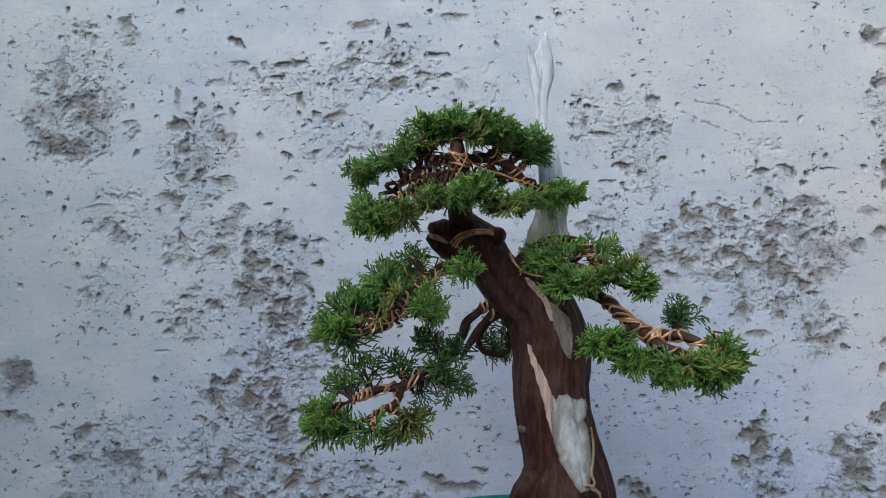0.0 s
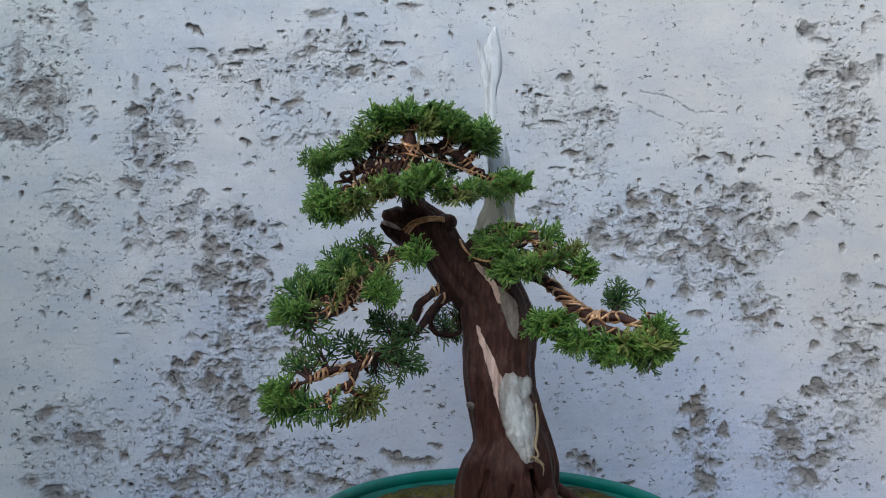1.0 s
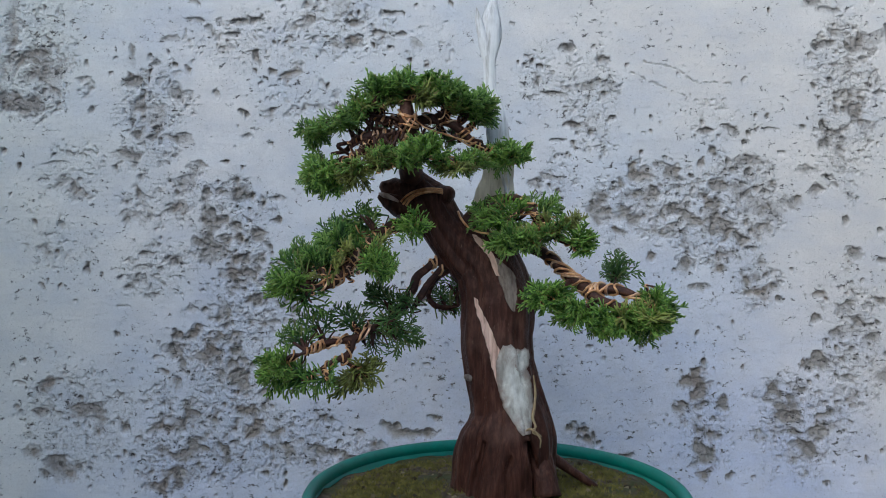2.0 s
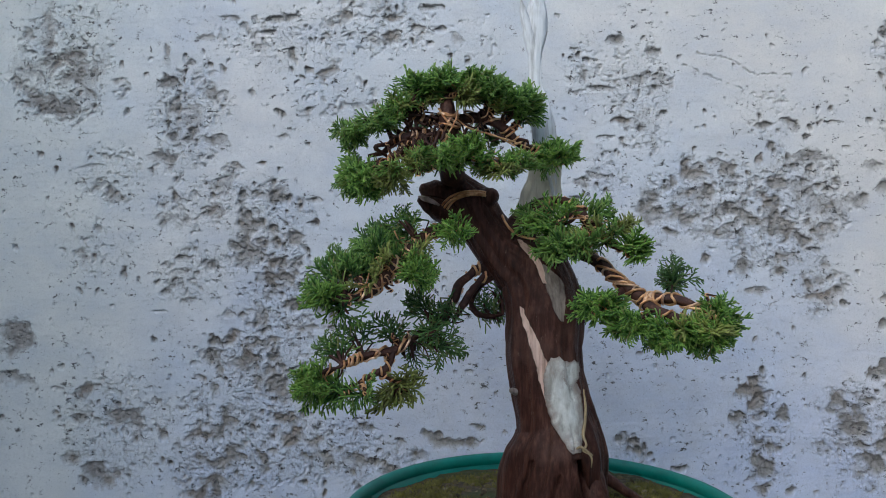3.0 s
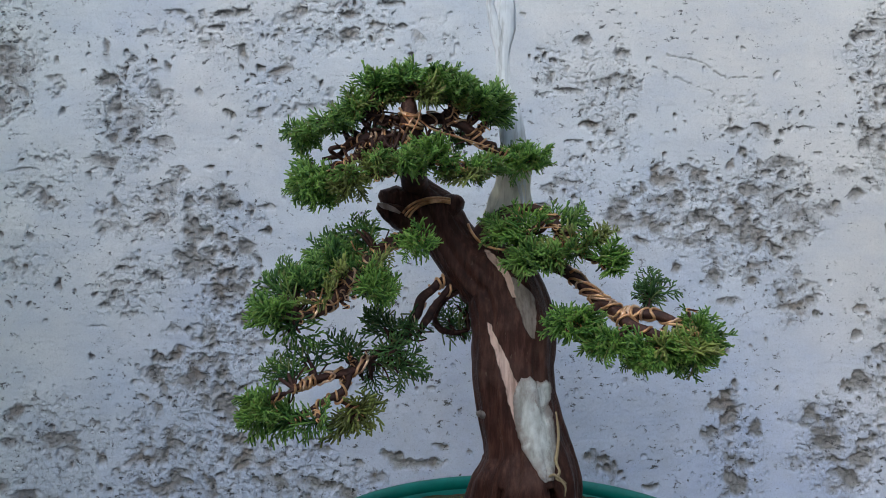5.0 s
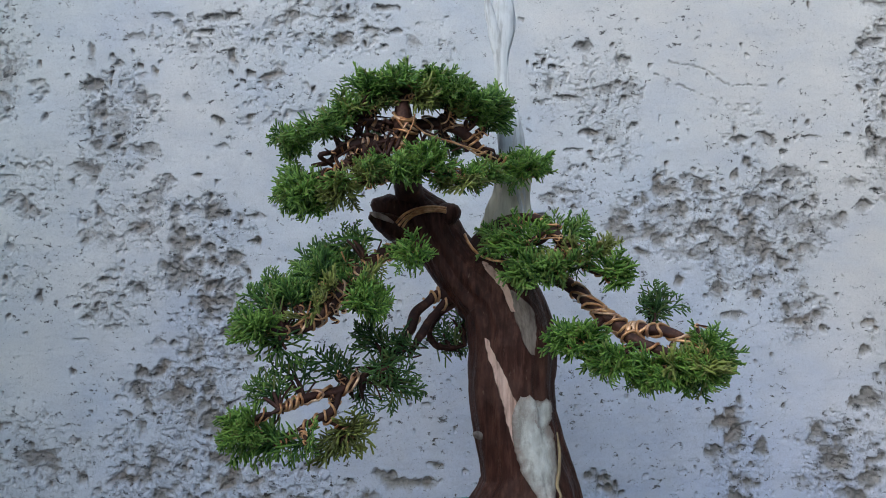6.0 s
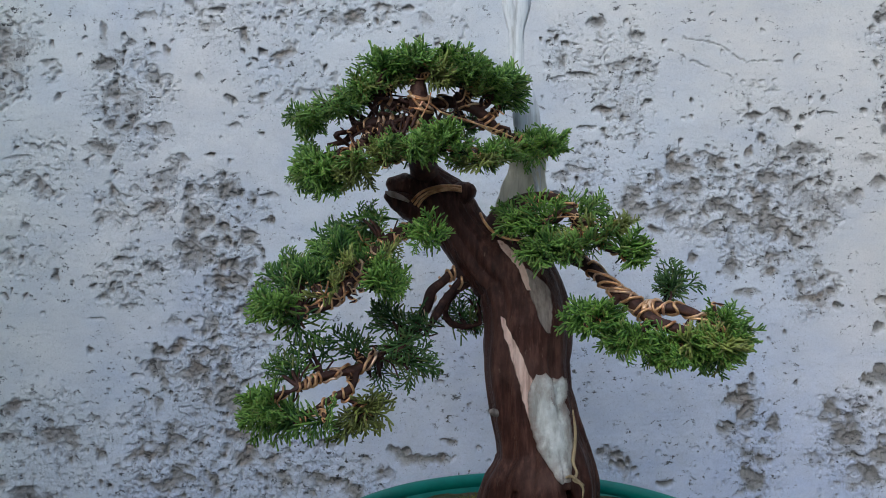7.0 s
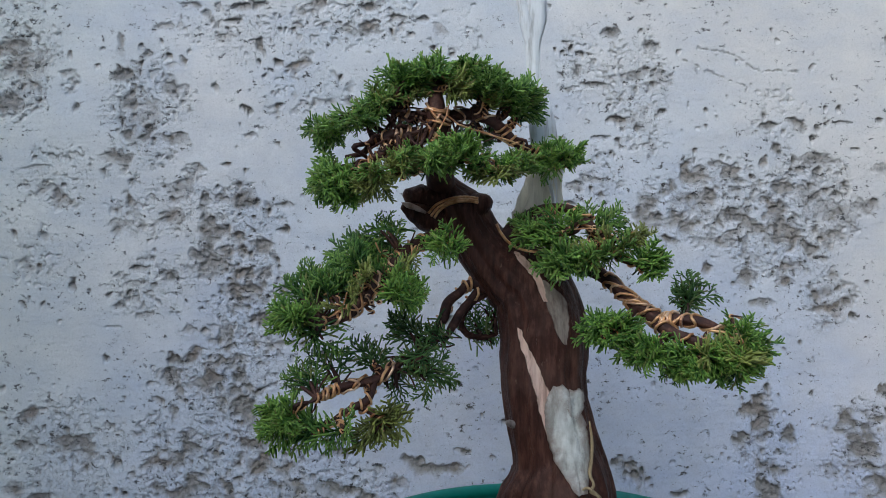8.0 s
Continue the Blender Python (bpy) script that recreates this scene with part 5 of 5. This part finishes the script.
# ---- foliage: fans of scaly cords ----
def cord(p0, p1, r0, r1, bend, segs, a0, a1, out):
    """A thin blunt three-sided cord; out gathers vertices, faces and the place along the fan."""
    vs, fs, al = out
    d = p1 - p0
    d1 = d / (np.linalg.norm(d) + 1e-9)
    s = np.cross(d1, (0.3, 0.5, 0.81))
    s /= np.linalg.norm(s)
    q = np.cross(d1, s)
    base = len(vs)
    for i in range(segs):
        t = 0.9 * i / (segs - 1)
        c = p0 + d * t + bend * math.sin(math.pi * t)
        r = r0 + (r1 - r0) * t
        for k in range(3):
            a = k * 2.0944
            vs.append(c + r * (math.cos(a) * s + math.sin(a) * q))
            al.append(a0 + (a1 - a0) * t)
    vs.append(p1)
    al.append(a1)
    for i in range(segs - 1):
        for k in range(3):
            a, b = base + i * 3 + k, base + i * 3 + (k + 1) % 3
            fs.append((a, b, b + 3, a + 3))
    e = base + (segs - 1) * 3
    for k in range(3):
        fs.append((e + k, e + (k + 1) % 3, len(vs) - 1))


def spray(seed):
    """One juniper spray about 1 long, growing along +z: a fan of blunt fingers facing y."""
    rng = np.random.default_rng(seed)
    out = ([], [], [])
    tip = np.array((rng.normal() * 0.12, rng.normal() * 0.12, 0.95))
    zero = np.zeros(3)
    cord(zero, tip, 0.028, 0.027, np.array((rng.normal() * 0.05, rng.normal() * 0.06, 0)), 4, 0.0, 1.0, out)
    n = 8
    for i in range(n):
        t = 0.16 + 0.62 * i / (n - 1)
        side = 1 if i % 2 else -1
        ang = side * (0.55 + 0.25 * rng.random()) * (1.1 - 0.4 * t)
        l = (0.66 - 0.36 * t) * (0.75 + 0.45 * rng.random())
        d = np.array((math.sin(ang), rng.normal() * 0.25, math.cos(ang)))
        d /= np.linalg.norm(d)
        p0 = tip * t
        p1 = p0 + d * l
        cord(p0, p1, 0.027, 0.028, np.array((-0.04 * side, rng.normal() * 0.03, 0.02)), 3, t * 0.6, 1.0, out)
        for k in range(3 if l > 0.34 else 2):
            t2 = 0.28 + 0.2 * k
            s2 = 1 if (k + i) % 2 else -1
            a2 = ang + s2 * (0.42 + 0.25 * rng.random())
            d2 = np.array((math.sin(a2), rng.normal() * 0.3, math.cos(a2)))
            d2 /= np.linalg.norm(d2)
            q0 = p0 + d * l * t2
            cord(q0, q0 + d2 * l * (0.66 - 0.25 * t2), 0.024, 0.026, zero, 2, 0.45, 1.0, out)
    return np.array(out[0]), out[1], np.array(out[2])


def frond(seed):
    """One long open frond along +z with side shoots that branch again, lying nearly flat."""
    rng = np.random.default_rng(seed)
    out = ([], [], [])
    tip = np.array((rng.normal() * 0.12, rng.normal() * 0.06, 1.0))
    zero = np.zeros(3)
    cord(zero, tip, 0.022, 0.020, np.array((rng.normal() * 0.08, 0, 0)), 5, 0.0, 0.9, out)
    for i in range(7):
        t = 0.16 + 0.11 * i + 0.03 * rng.normal()
        side = 1 if i % 2 else -1
        ang = side * (0.55 + 0.2 * rng.random())
        l = (0.62 - 0.38 * t) * (0.7 + 0.5 * rng.random())
        d = np.array((math.sin(ang), rng.normal() * 0.18, math.cos(ang)))
        p0 = tip * t
        cord(p0, p0 + d * l, 0.020, 0.020, np.array((-0.03 * side, 0, 0.03)), 3, t * 0.6, 1.0, out)
        for k in range(3):
            t2 = 0.3 + 0.2 * k
            a2 = ang + (1 if k % 2 else -1) * (0.5 + 0.22 * rng.random())
            d2 = np.array((math.sin(a2), rng.normal() * 0.22, math.cos(a2)))
            q0 = p0 + d * l * t2
            cord(q0, q0 + d2 * l * (0.56 - 0.25 * t2), 0.019, 0.020, zero, 2, 0.5, 1.0, out)
    return np.array(out[0]), out[1], np.array(out[2])


SPRAYS = [spray(100 + k) for k in range(10)] + [frond(300 + k) for k in range(10)]
SPRAY_ARR = []
for v, f, al in SPRAYS:
    tri = []
    for q in f:
        tri.append((q[0], q[1], q[2]))
        if len(q) == 4:
            tri.append((q[0], q[2], q[3]))
    SPRAY_ARR.append((v, np.array(tri), al))

SPRAY_MESH = {}


def spray_mesh(kind, tone):
    if (kind, tone) not in SPRAY_MESH:
        v, f, al = SPRAYS[kind]
        me = mesh_of("foliage_spray", v, f, M_LEAF[tone])
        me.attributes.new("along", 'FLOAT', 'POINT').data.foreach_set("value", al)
        SPRAY_MESH[kind, tone] = me
    return SPRAY_MESH[kind, tone]


def tri_mesh(name, v, f, al, mat):
    me = bpy.data.meshes.new(name)
    me.vertices.add(len(v))
    me.vertices.foreach_set("co", v.astype(np.float32).reshape(-1))
    me.loops.add(len(f) * 3)
    me.loops.foreach_set("vertex_index", f.astype(np.int32).reshape(-1))
    me.polygons.add(len(f))
    me.polygons.foreach_set("loop_start", np.arange(0, len(f) * 3, 3, dtype=np.int32))
    me.polygons.foreach_set("use_smooth", [True] * len(f))
    me.update(calc_edges=True)
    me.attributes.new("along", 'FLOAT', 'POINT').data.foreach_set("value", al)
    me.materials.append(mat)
    return me


def foliage(label, limbs, clumps, seed, up=0.55, singles=30, feathery=False, clear=()):
    """A pad of foliage: clumps of sprays on twigs from the nearest limb."""
    rng = np.random.default_rng(seed)
    line = np.vstack([BOUGHS[k].p for k in limbs])
    by_tone, twigs, wires = {}, [], []
    bald = [(BOUGHS[k].p[int(u0 * BOUGHS[k].n):int(u1 * BOUGHS[k].n)], gap) for k, u0, u1, gap in clear]
    for x, y, z, rx, ry, rz, n, tone in clumps:
        c, r = np.array((x, y, z)), np.array((rx, ry, rz))
        near = line[np.argmin(np.linalg.norm(line - c, axis=1))]
        heads = []
        for k in range(max(3, n // 14)):
            d = rng.normal(size=3)
            d /= np.linalg.norm(d)
            heads.append(c + d * r * 0.45 * rng.random() ** 0.4 - np.array((0, 0, 0.25 * rz)))
            mid = (near + heads[-1]) / 2 + rng.normal(size=3) * 0.002
            stem = Tube([(*near, 0.0016), (*mid, 0.0013), (*heads[-1], 0.0008)], 12)
            twigs.append(stem.mesh(6))
            if k % 2 == 0 and not feathery:
                wires.append(coil(stem, 0.1, 0.9, rng.uniform(2.5, 4.5), 0.0006, rng.random() * 6.28, 5))
        for k in range(n if feathery else int(n * 0.4) + 1):
            d = rng.normal(size=3)
            d /= np.linalg.norm(d)
            place = c + d * r * (rng.random() ** 0.5) * 0.72
            away = (place - near) * (1, 1, 0.6)
            away /= np.linalg.norm(away) + 1e-9
            grow = d * ((1, 0.9, 0.8) if feathery else (0.75, 0.7, 0.6)) + (1.1 if feathery else 0.95) * away + np.array((0, -0.1, up * 0.8)) + 0.2 * rng.normal(size=3)
            grow = Vector(grow).normalized()
            size = min(0.0205, 0.0105 + 0.55 * min(rx, rz)) * (0.7 + 0.55 * rng.random())
            size *= 1.25 if n <= 30 else 1.0
            face = Vector(rng.normal(size=3) * (0.55, 0.4, 0.5) + np.array((0, -0.8, 0.6)))
            face = (face - grow * face.dot(grow)).normalized()
            rot = Matrix((face.cross(grow), face, grow)).transposed()
            start = np.array(place) - np.array(grow) * size * 0.62
            if feathery:
                size = rng.uniform(0.02, 0.032)
                grow = Vector(grow * Vector((1, 0.2, 1))).normalized()
                flat = grow.cross(Vector(rng.normal(size=3) * 0.3 + np.array((0, 1, 0)))).normalized()
                rot = Matrix((flat, grow.cross(flat), grow)).transposed()
                start = np.array(place) - np.array(grow) * size * 0.8
                twigs.append(Tube([(*near, 0.0009), (*((near + start) / 2 + rng.normal(size=3) * 0.002), 0.0007), (*start, 0.0006)], 6).mesh(5))
            tuft = start + np.array(grow) * size * 0.8
            if any(np.min(np.hypot(q[:, 0] - tuft[0], q[:, 2] - tuft[2]) + 9.0 * (q[:, 1] < tuft[1] - 0.004)) < gap for q, gap in bald) and rng.random() < 0.75:
                continue
            by_tone.setdefault(tone, []).append((start, np.array(rot), size * (1.25 if feathery else 1.36), int(rng.integers(10)) + 10 * feathery, rot))
    strays = []
    for k in range(0, 0 if feathery else len(clumps), 2):
        x, y, z, rx, ry, rz, n, tone = clumps[k % len(clumps)]
        p = line[np.argmin(np.linalg.norm(line - np.array((x, y, z)), axis=1))] * 0.7 + np.array((x, y - 0.8 * ry, z - 0.1 * rz)) * 0.3
        w = rng.normal(size=3) * (0.008, 0.003, 0.004)
        w1 = w / (np.linalg.norm(w) + 1e-9)
        q1 = np.cross(w1, (0.2, 0.9, 0.4))
        q1 /= np.linalg.norm(q1)
        q2 = np.cross(w1, q1)
        a0, turns = rng.random() * 6.28, rng.uniform(0.7, 1.5)
        strays.append([(*(p + w * (s / 6 - 1) + 0.0017 * (math.cos(a0 + turns * s * 0.52) * q1 + math.sin(a0 + turns * s * 0.52) * q2)), 0.00062) for s in range(13)])
    main = max(by_tone, key=lambda t: len(by_tone[t]))
    pad = None
    for tone in sorted(by_tone, key=lambda t: t != main):
        items = by_tone[tone]
        front_first = sorted(items, key=lambda i: i[0][1])
        alone = front_first[:: max(1, len(items) // max(1, singles))][:singles] if tone == main else []
        if feathery:
            alone = front_first
        if len(alone) == len(items):
            alone = alone[1:]
        ids = set(id(i) for i in alone)
        vs, fs, als, o = [], [], [], 0
        for it in items:
            if id(it) in ids:
                continue
            v, t, al = SPRAY_ARR[it[3]]
            vs.append(it[0] + (v * it[2]) @ it[1].T)
            fs.append(t + o)
            als.append(al)
            o += len(v)
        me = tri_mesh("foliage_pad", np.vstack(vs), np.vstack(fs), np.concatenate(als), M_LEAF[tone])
        if pad is None:
            pad = part("foliage_pad", me, tree, label)
        else:
            tagged(part("foliage_clump", me, pad), "clump of %s foliage" % {"gold": "yellowing", "dark": "shaded dark green", "bright": "fresh bright green", "mid": "green"}[tone], kind="stuff")
        for it in alone:
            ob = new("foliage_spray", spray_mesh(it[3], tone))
            ob.parent = pad
            ob.matrix_parent_inverse = Matrix.Identity(4)
            ob.matrix_basis = Matrix.LocRotScale(Vector(it[0]), it[4].to_quaternion(), Vector((it[2],) * 3))
    for rows in strays:
        v, f = Tube(rows, 30).mesh(6)
        part("wire", mesh_of("wire", v, f, M_WIRE), pad, "loose copper wire end")
    if wires:
        v, f = merged(wires)
        part("wire", mesh_of("wire", v, f, M_WIRE), pad, "fine copper wire wound round the twigs")["kind"] = "stuff"
    v, f = merged(twigs)
    part("twig_growth", mesh_of("twig_growth", v, f, M_TWIG), pad, "fine brown twigs")["kind"] = "stuff"


foliage("domed green foliage pad at the top", ["leader", "crown left", "crown upper left", "crown right"], [
        (-0.058, -0.325, 0.485, 0.016, 0.024, 0.008, 50, 'mid'),
        (-0.039, -0.325, 0.494, 0.018, 0.028, 0.007, 62, 'mid'),
        (-0.021, -0.325, 0.504, 0.016, 0.034, 0.008, 70, 'mid'),
        (-0.002, -0.325, 0.521, 0.018, 0.036, 0.008, 90, 'bright'),
        (0.018, -0.325, 0.525, 0.023, 0.038, 0.008, 100, 'bright'),
        (0.043, -0.325, 0.524, 0.015, 0.036, 0.009, 80, 'bright'),
        (0.057, -0.322, 0.516, 0.018, 0.040, 0.010, 100, 'mid'),
        (0.076, -0.318, 0.508, 0.019, 0.035, 0.010, 100, 'mid'),
        (0.084, -0.310, 0.502, 0.010, 0.022, 0.008, 28, 'mid'),
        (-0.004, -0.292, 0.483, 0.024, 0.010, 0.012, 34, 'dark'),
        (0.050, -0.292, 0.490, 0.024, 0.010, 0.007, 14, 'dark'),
        (-0.003, -0.330, 0.511, 0.018, 0.020, 0.005, 20, 'gold'),
        (0.028, -0.335, 0.514, 0.018, 0.020, 0.005, 20, 'gold'),
        (0.059, -0.325, 0.506, 0.014, 0.016, 0.005, 12, 'gold'),
    ], 1, 0.3)
foliage("flat spreading green foliage pad", ["crown low left", "crown low right", "crown front", "crown right"], [
        (-0.051, -0.335, 0.443, 0.019, 0.028, 0.012, 85, 'bright'),
        (-0.054, -0.330, 0.452, 0.013, 0.022, 0.007, 24, 'mid'),
        (-0.029, -0.340, 0.452, 0.019, 0.030, 0.007, 36, 'mid'),
        (-0.003, -0.342, 0.460, 0.019, 0.030, 0.008, 32, 'mid'),
        (0.018, -0.350, 0.461, 0.017, 0.026, 0.008, 30, 'mid'),
        (0.036, -0.358, 0.464, 0.017, 0.026, 0.009, 60, 'bright'),
        (0.060, -0.350, 0.455, 0.021, 0.028, 0.007, 64, 'bright'),
        (0.080, -0.335, 0.459, 0.016, 0.026, 0.008, 46, 'mid'),
        (0.114, -0.308, 0.466, 0.018, 0.024, 0.012, 80, 'bright'),
        (-0.025, -0.345, 0.446, 0.016, 0.020, 0.005, 22, 'gold'),
        (-0.001, -0.350, 0.455, 0.015, 0.018, 0.005, 18, 'gold'),
        (0.062, -0.355, 0.451, 0.015, 0.018, 0.005, 18, 'gold'),
    ], 2, clear=[("crown low left", 0.4, 0.85, 0.005), ("crown low right", 0.3, 0.8, 0.0045)])
foliage("layered green foliage pad", ["left upper", "left spur"], [
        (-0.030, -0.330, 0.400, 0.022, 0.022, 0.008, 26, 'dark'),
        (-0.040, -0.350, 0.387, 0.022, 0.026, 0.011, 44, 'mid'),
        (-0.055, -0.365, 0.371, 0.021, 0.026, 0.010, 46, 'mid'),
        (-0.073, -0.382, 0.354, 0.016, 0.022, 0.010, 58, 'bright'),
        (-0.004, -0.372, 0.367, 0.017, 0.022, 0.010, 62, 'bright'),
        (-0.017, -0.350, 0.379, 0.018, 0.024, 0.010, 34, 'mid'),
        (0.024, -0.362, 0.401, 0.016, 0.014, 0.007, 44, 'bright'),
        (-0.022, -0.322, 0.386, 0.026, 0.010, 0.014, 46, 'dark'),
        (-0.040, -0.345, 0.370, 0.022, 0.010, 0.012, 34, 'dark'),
        (-0.058, -0.375, 0.349, 0.013, 0.016, 0.006, 12, 'mid'),
        (-0.042, -0.372, 0.363, 0.017, 0.016, 0.007, 11, 'gold'),
        (-0.008, -0.352, 0.387, 0.015, 0.016, 0.007, 11, 'gold'),
        (-0.031, -0.366, 0.381, 0.014, 0.014, 0.005, 7, 'gold'),
    ], 3, clear=[("left upper", 0.25, 0.9, 0.0042)])
foliage("sparse drooping foliage pad", ["left lower", "left lower fork", "left lower fork two"], [
        (-0.084, -0.383, 0.285, 0.013, 0.020, 0.011, 56, 'bright'),
        (-0.065, -0.376, 0.276, 0.012, 0.018, 0.009, 14, 'mid'),
        (-0.044, -0.372, 0.276, 0.013, 0.018, 0.009, 9, 'mid'),
        (-0.024, -0.364, 0.276, 0.018, 0.020, 0.011, 24, 'gold'),
    ], 4, 0.3, clear=[("left lower", 0.66, 0.93, 0.005)])
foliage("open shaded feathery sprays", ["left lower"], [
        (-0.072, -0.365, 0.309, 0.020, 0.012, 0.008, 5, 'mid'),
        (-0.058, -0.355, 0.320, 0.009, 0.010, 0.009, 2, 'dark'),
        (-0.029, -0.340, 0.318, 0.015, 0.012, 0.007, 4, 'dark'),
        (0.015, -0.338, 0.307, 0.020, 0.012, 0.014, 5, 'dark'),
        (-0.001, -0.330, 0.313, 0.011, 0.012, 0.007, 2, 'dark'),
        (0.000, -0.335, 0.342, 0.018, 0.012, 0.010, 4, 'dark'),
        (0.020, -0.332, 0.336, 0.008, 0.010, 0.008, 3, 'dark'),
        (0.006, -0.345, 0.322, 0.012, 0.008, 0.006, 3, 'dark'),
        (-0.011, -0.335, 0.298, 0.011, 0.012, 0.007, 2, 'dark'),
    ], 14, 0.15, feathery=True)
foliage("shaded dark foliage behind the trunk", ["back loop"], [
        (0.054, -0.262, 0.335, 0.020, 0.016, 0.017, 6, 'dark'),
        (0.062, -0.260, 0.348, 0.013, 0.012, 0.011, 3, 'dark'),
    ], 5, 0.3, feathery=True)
foliage("loose feathery sprays at the edge of a pad", ["left upper"], [
        (-0.063, -0.360, 0.380, 0.010, 0.010, 0.008, 3, 'mid'),
        (-0.075, -0.372, 0.365, 0.010, 0.010, 0.008, 3, 'mid'),
        (-0.062, -0.380, 0.340, 0.016, 0.010, 0.005, 3, 'mid'),
        (-0.020, -0.335, 0.411, 0.018, 0.010, 0.006, 4, 'mid'),
    ], 15, 0.15, feathery=True)
foliage("upper green foliage pad", ["right upper"], [
        (0.087, -0.325, 0.414, 0.009, 0.012, 0.005, 9, 'mid'),
        (0.110, -0.335, 0.410, 0.019, 0.026, 0.012, 34, 'bright'),
        (0.136, -0.337, 0.413, 0.020, 0.026, 0.010, 36, 'mid'),
        (0.147, -0.347, 0.396, 0.018, 0.026, 0.010, 38, 'mid'),
        (0.166, -0.350, 0.386, 0.012, 0.024, 0.012, 44, 'bright'),
        (0.109, -0.345, 0.386, 0.009, 0.018, 0.013, 26, 'mid'),
        (0.091, -0.330, 0.408, 0.011, 0.014, 0.006, 14, 'mid'),
        (0.128, -0.348, 0.388, 0.010, 0.016, 0.007, 18, 'mid'),
        (0.130, -0.345, 0.396, 0.016, 0.020, 0.009, 8, 'gold'),
        (0.153, -0.345, 0.403, 0.016, 0.018, 0.006, 20, 'gold'),
    ], 6, clear=[("right upper", 0.5, 0.93, 0.006)])
foliage("sparse shaded foliage clump", ["right back"], [
        (0.208, -0.312, 0.362, 0.019, 0.014, 0.013, 8, 'dark'),
    ], 7, 0.5, feathery=True)
foliage("long drooping green foliage pad", ["right lower", "right lower fork", "right low spur"], [
        (0.142, -0.360, 0.341, 0.019, 0.022, 0.011, 70, 'bright'),
        (0.163, -0.370, 0.330, 0.019, 0.024, 0.010, 74, 'bright'),
        (0.191, -0.376, 0.322, 0.021, 0.024, 0.010, 82, 'bright'),
        (0.217, -0.377, 0.320, 0.018, 0.026, 0.010, 84, 'bright'),
        (0.227, -0.372, 0.333, 0.012, 0.024, 0.012, 80, 'bright'),
        (0.204, -0.382, 0.324, 0.016, 0.016, 0.008, 7, 'gold'),
        (0.220, -0.385, 0.326, 0.012, 0.016, 0.009, 8, 'gold'),
    ], 8, 0.35)
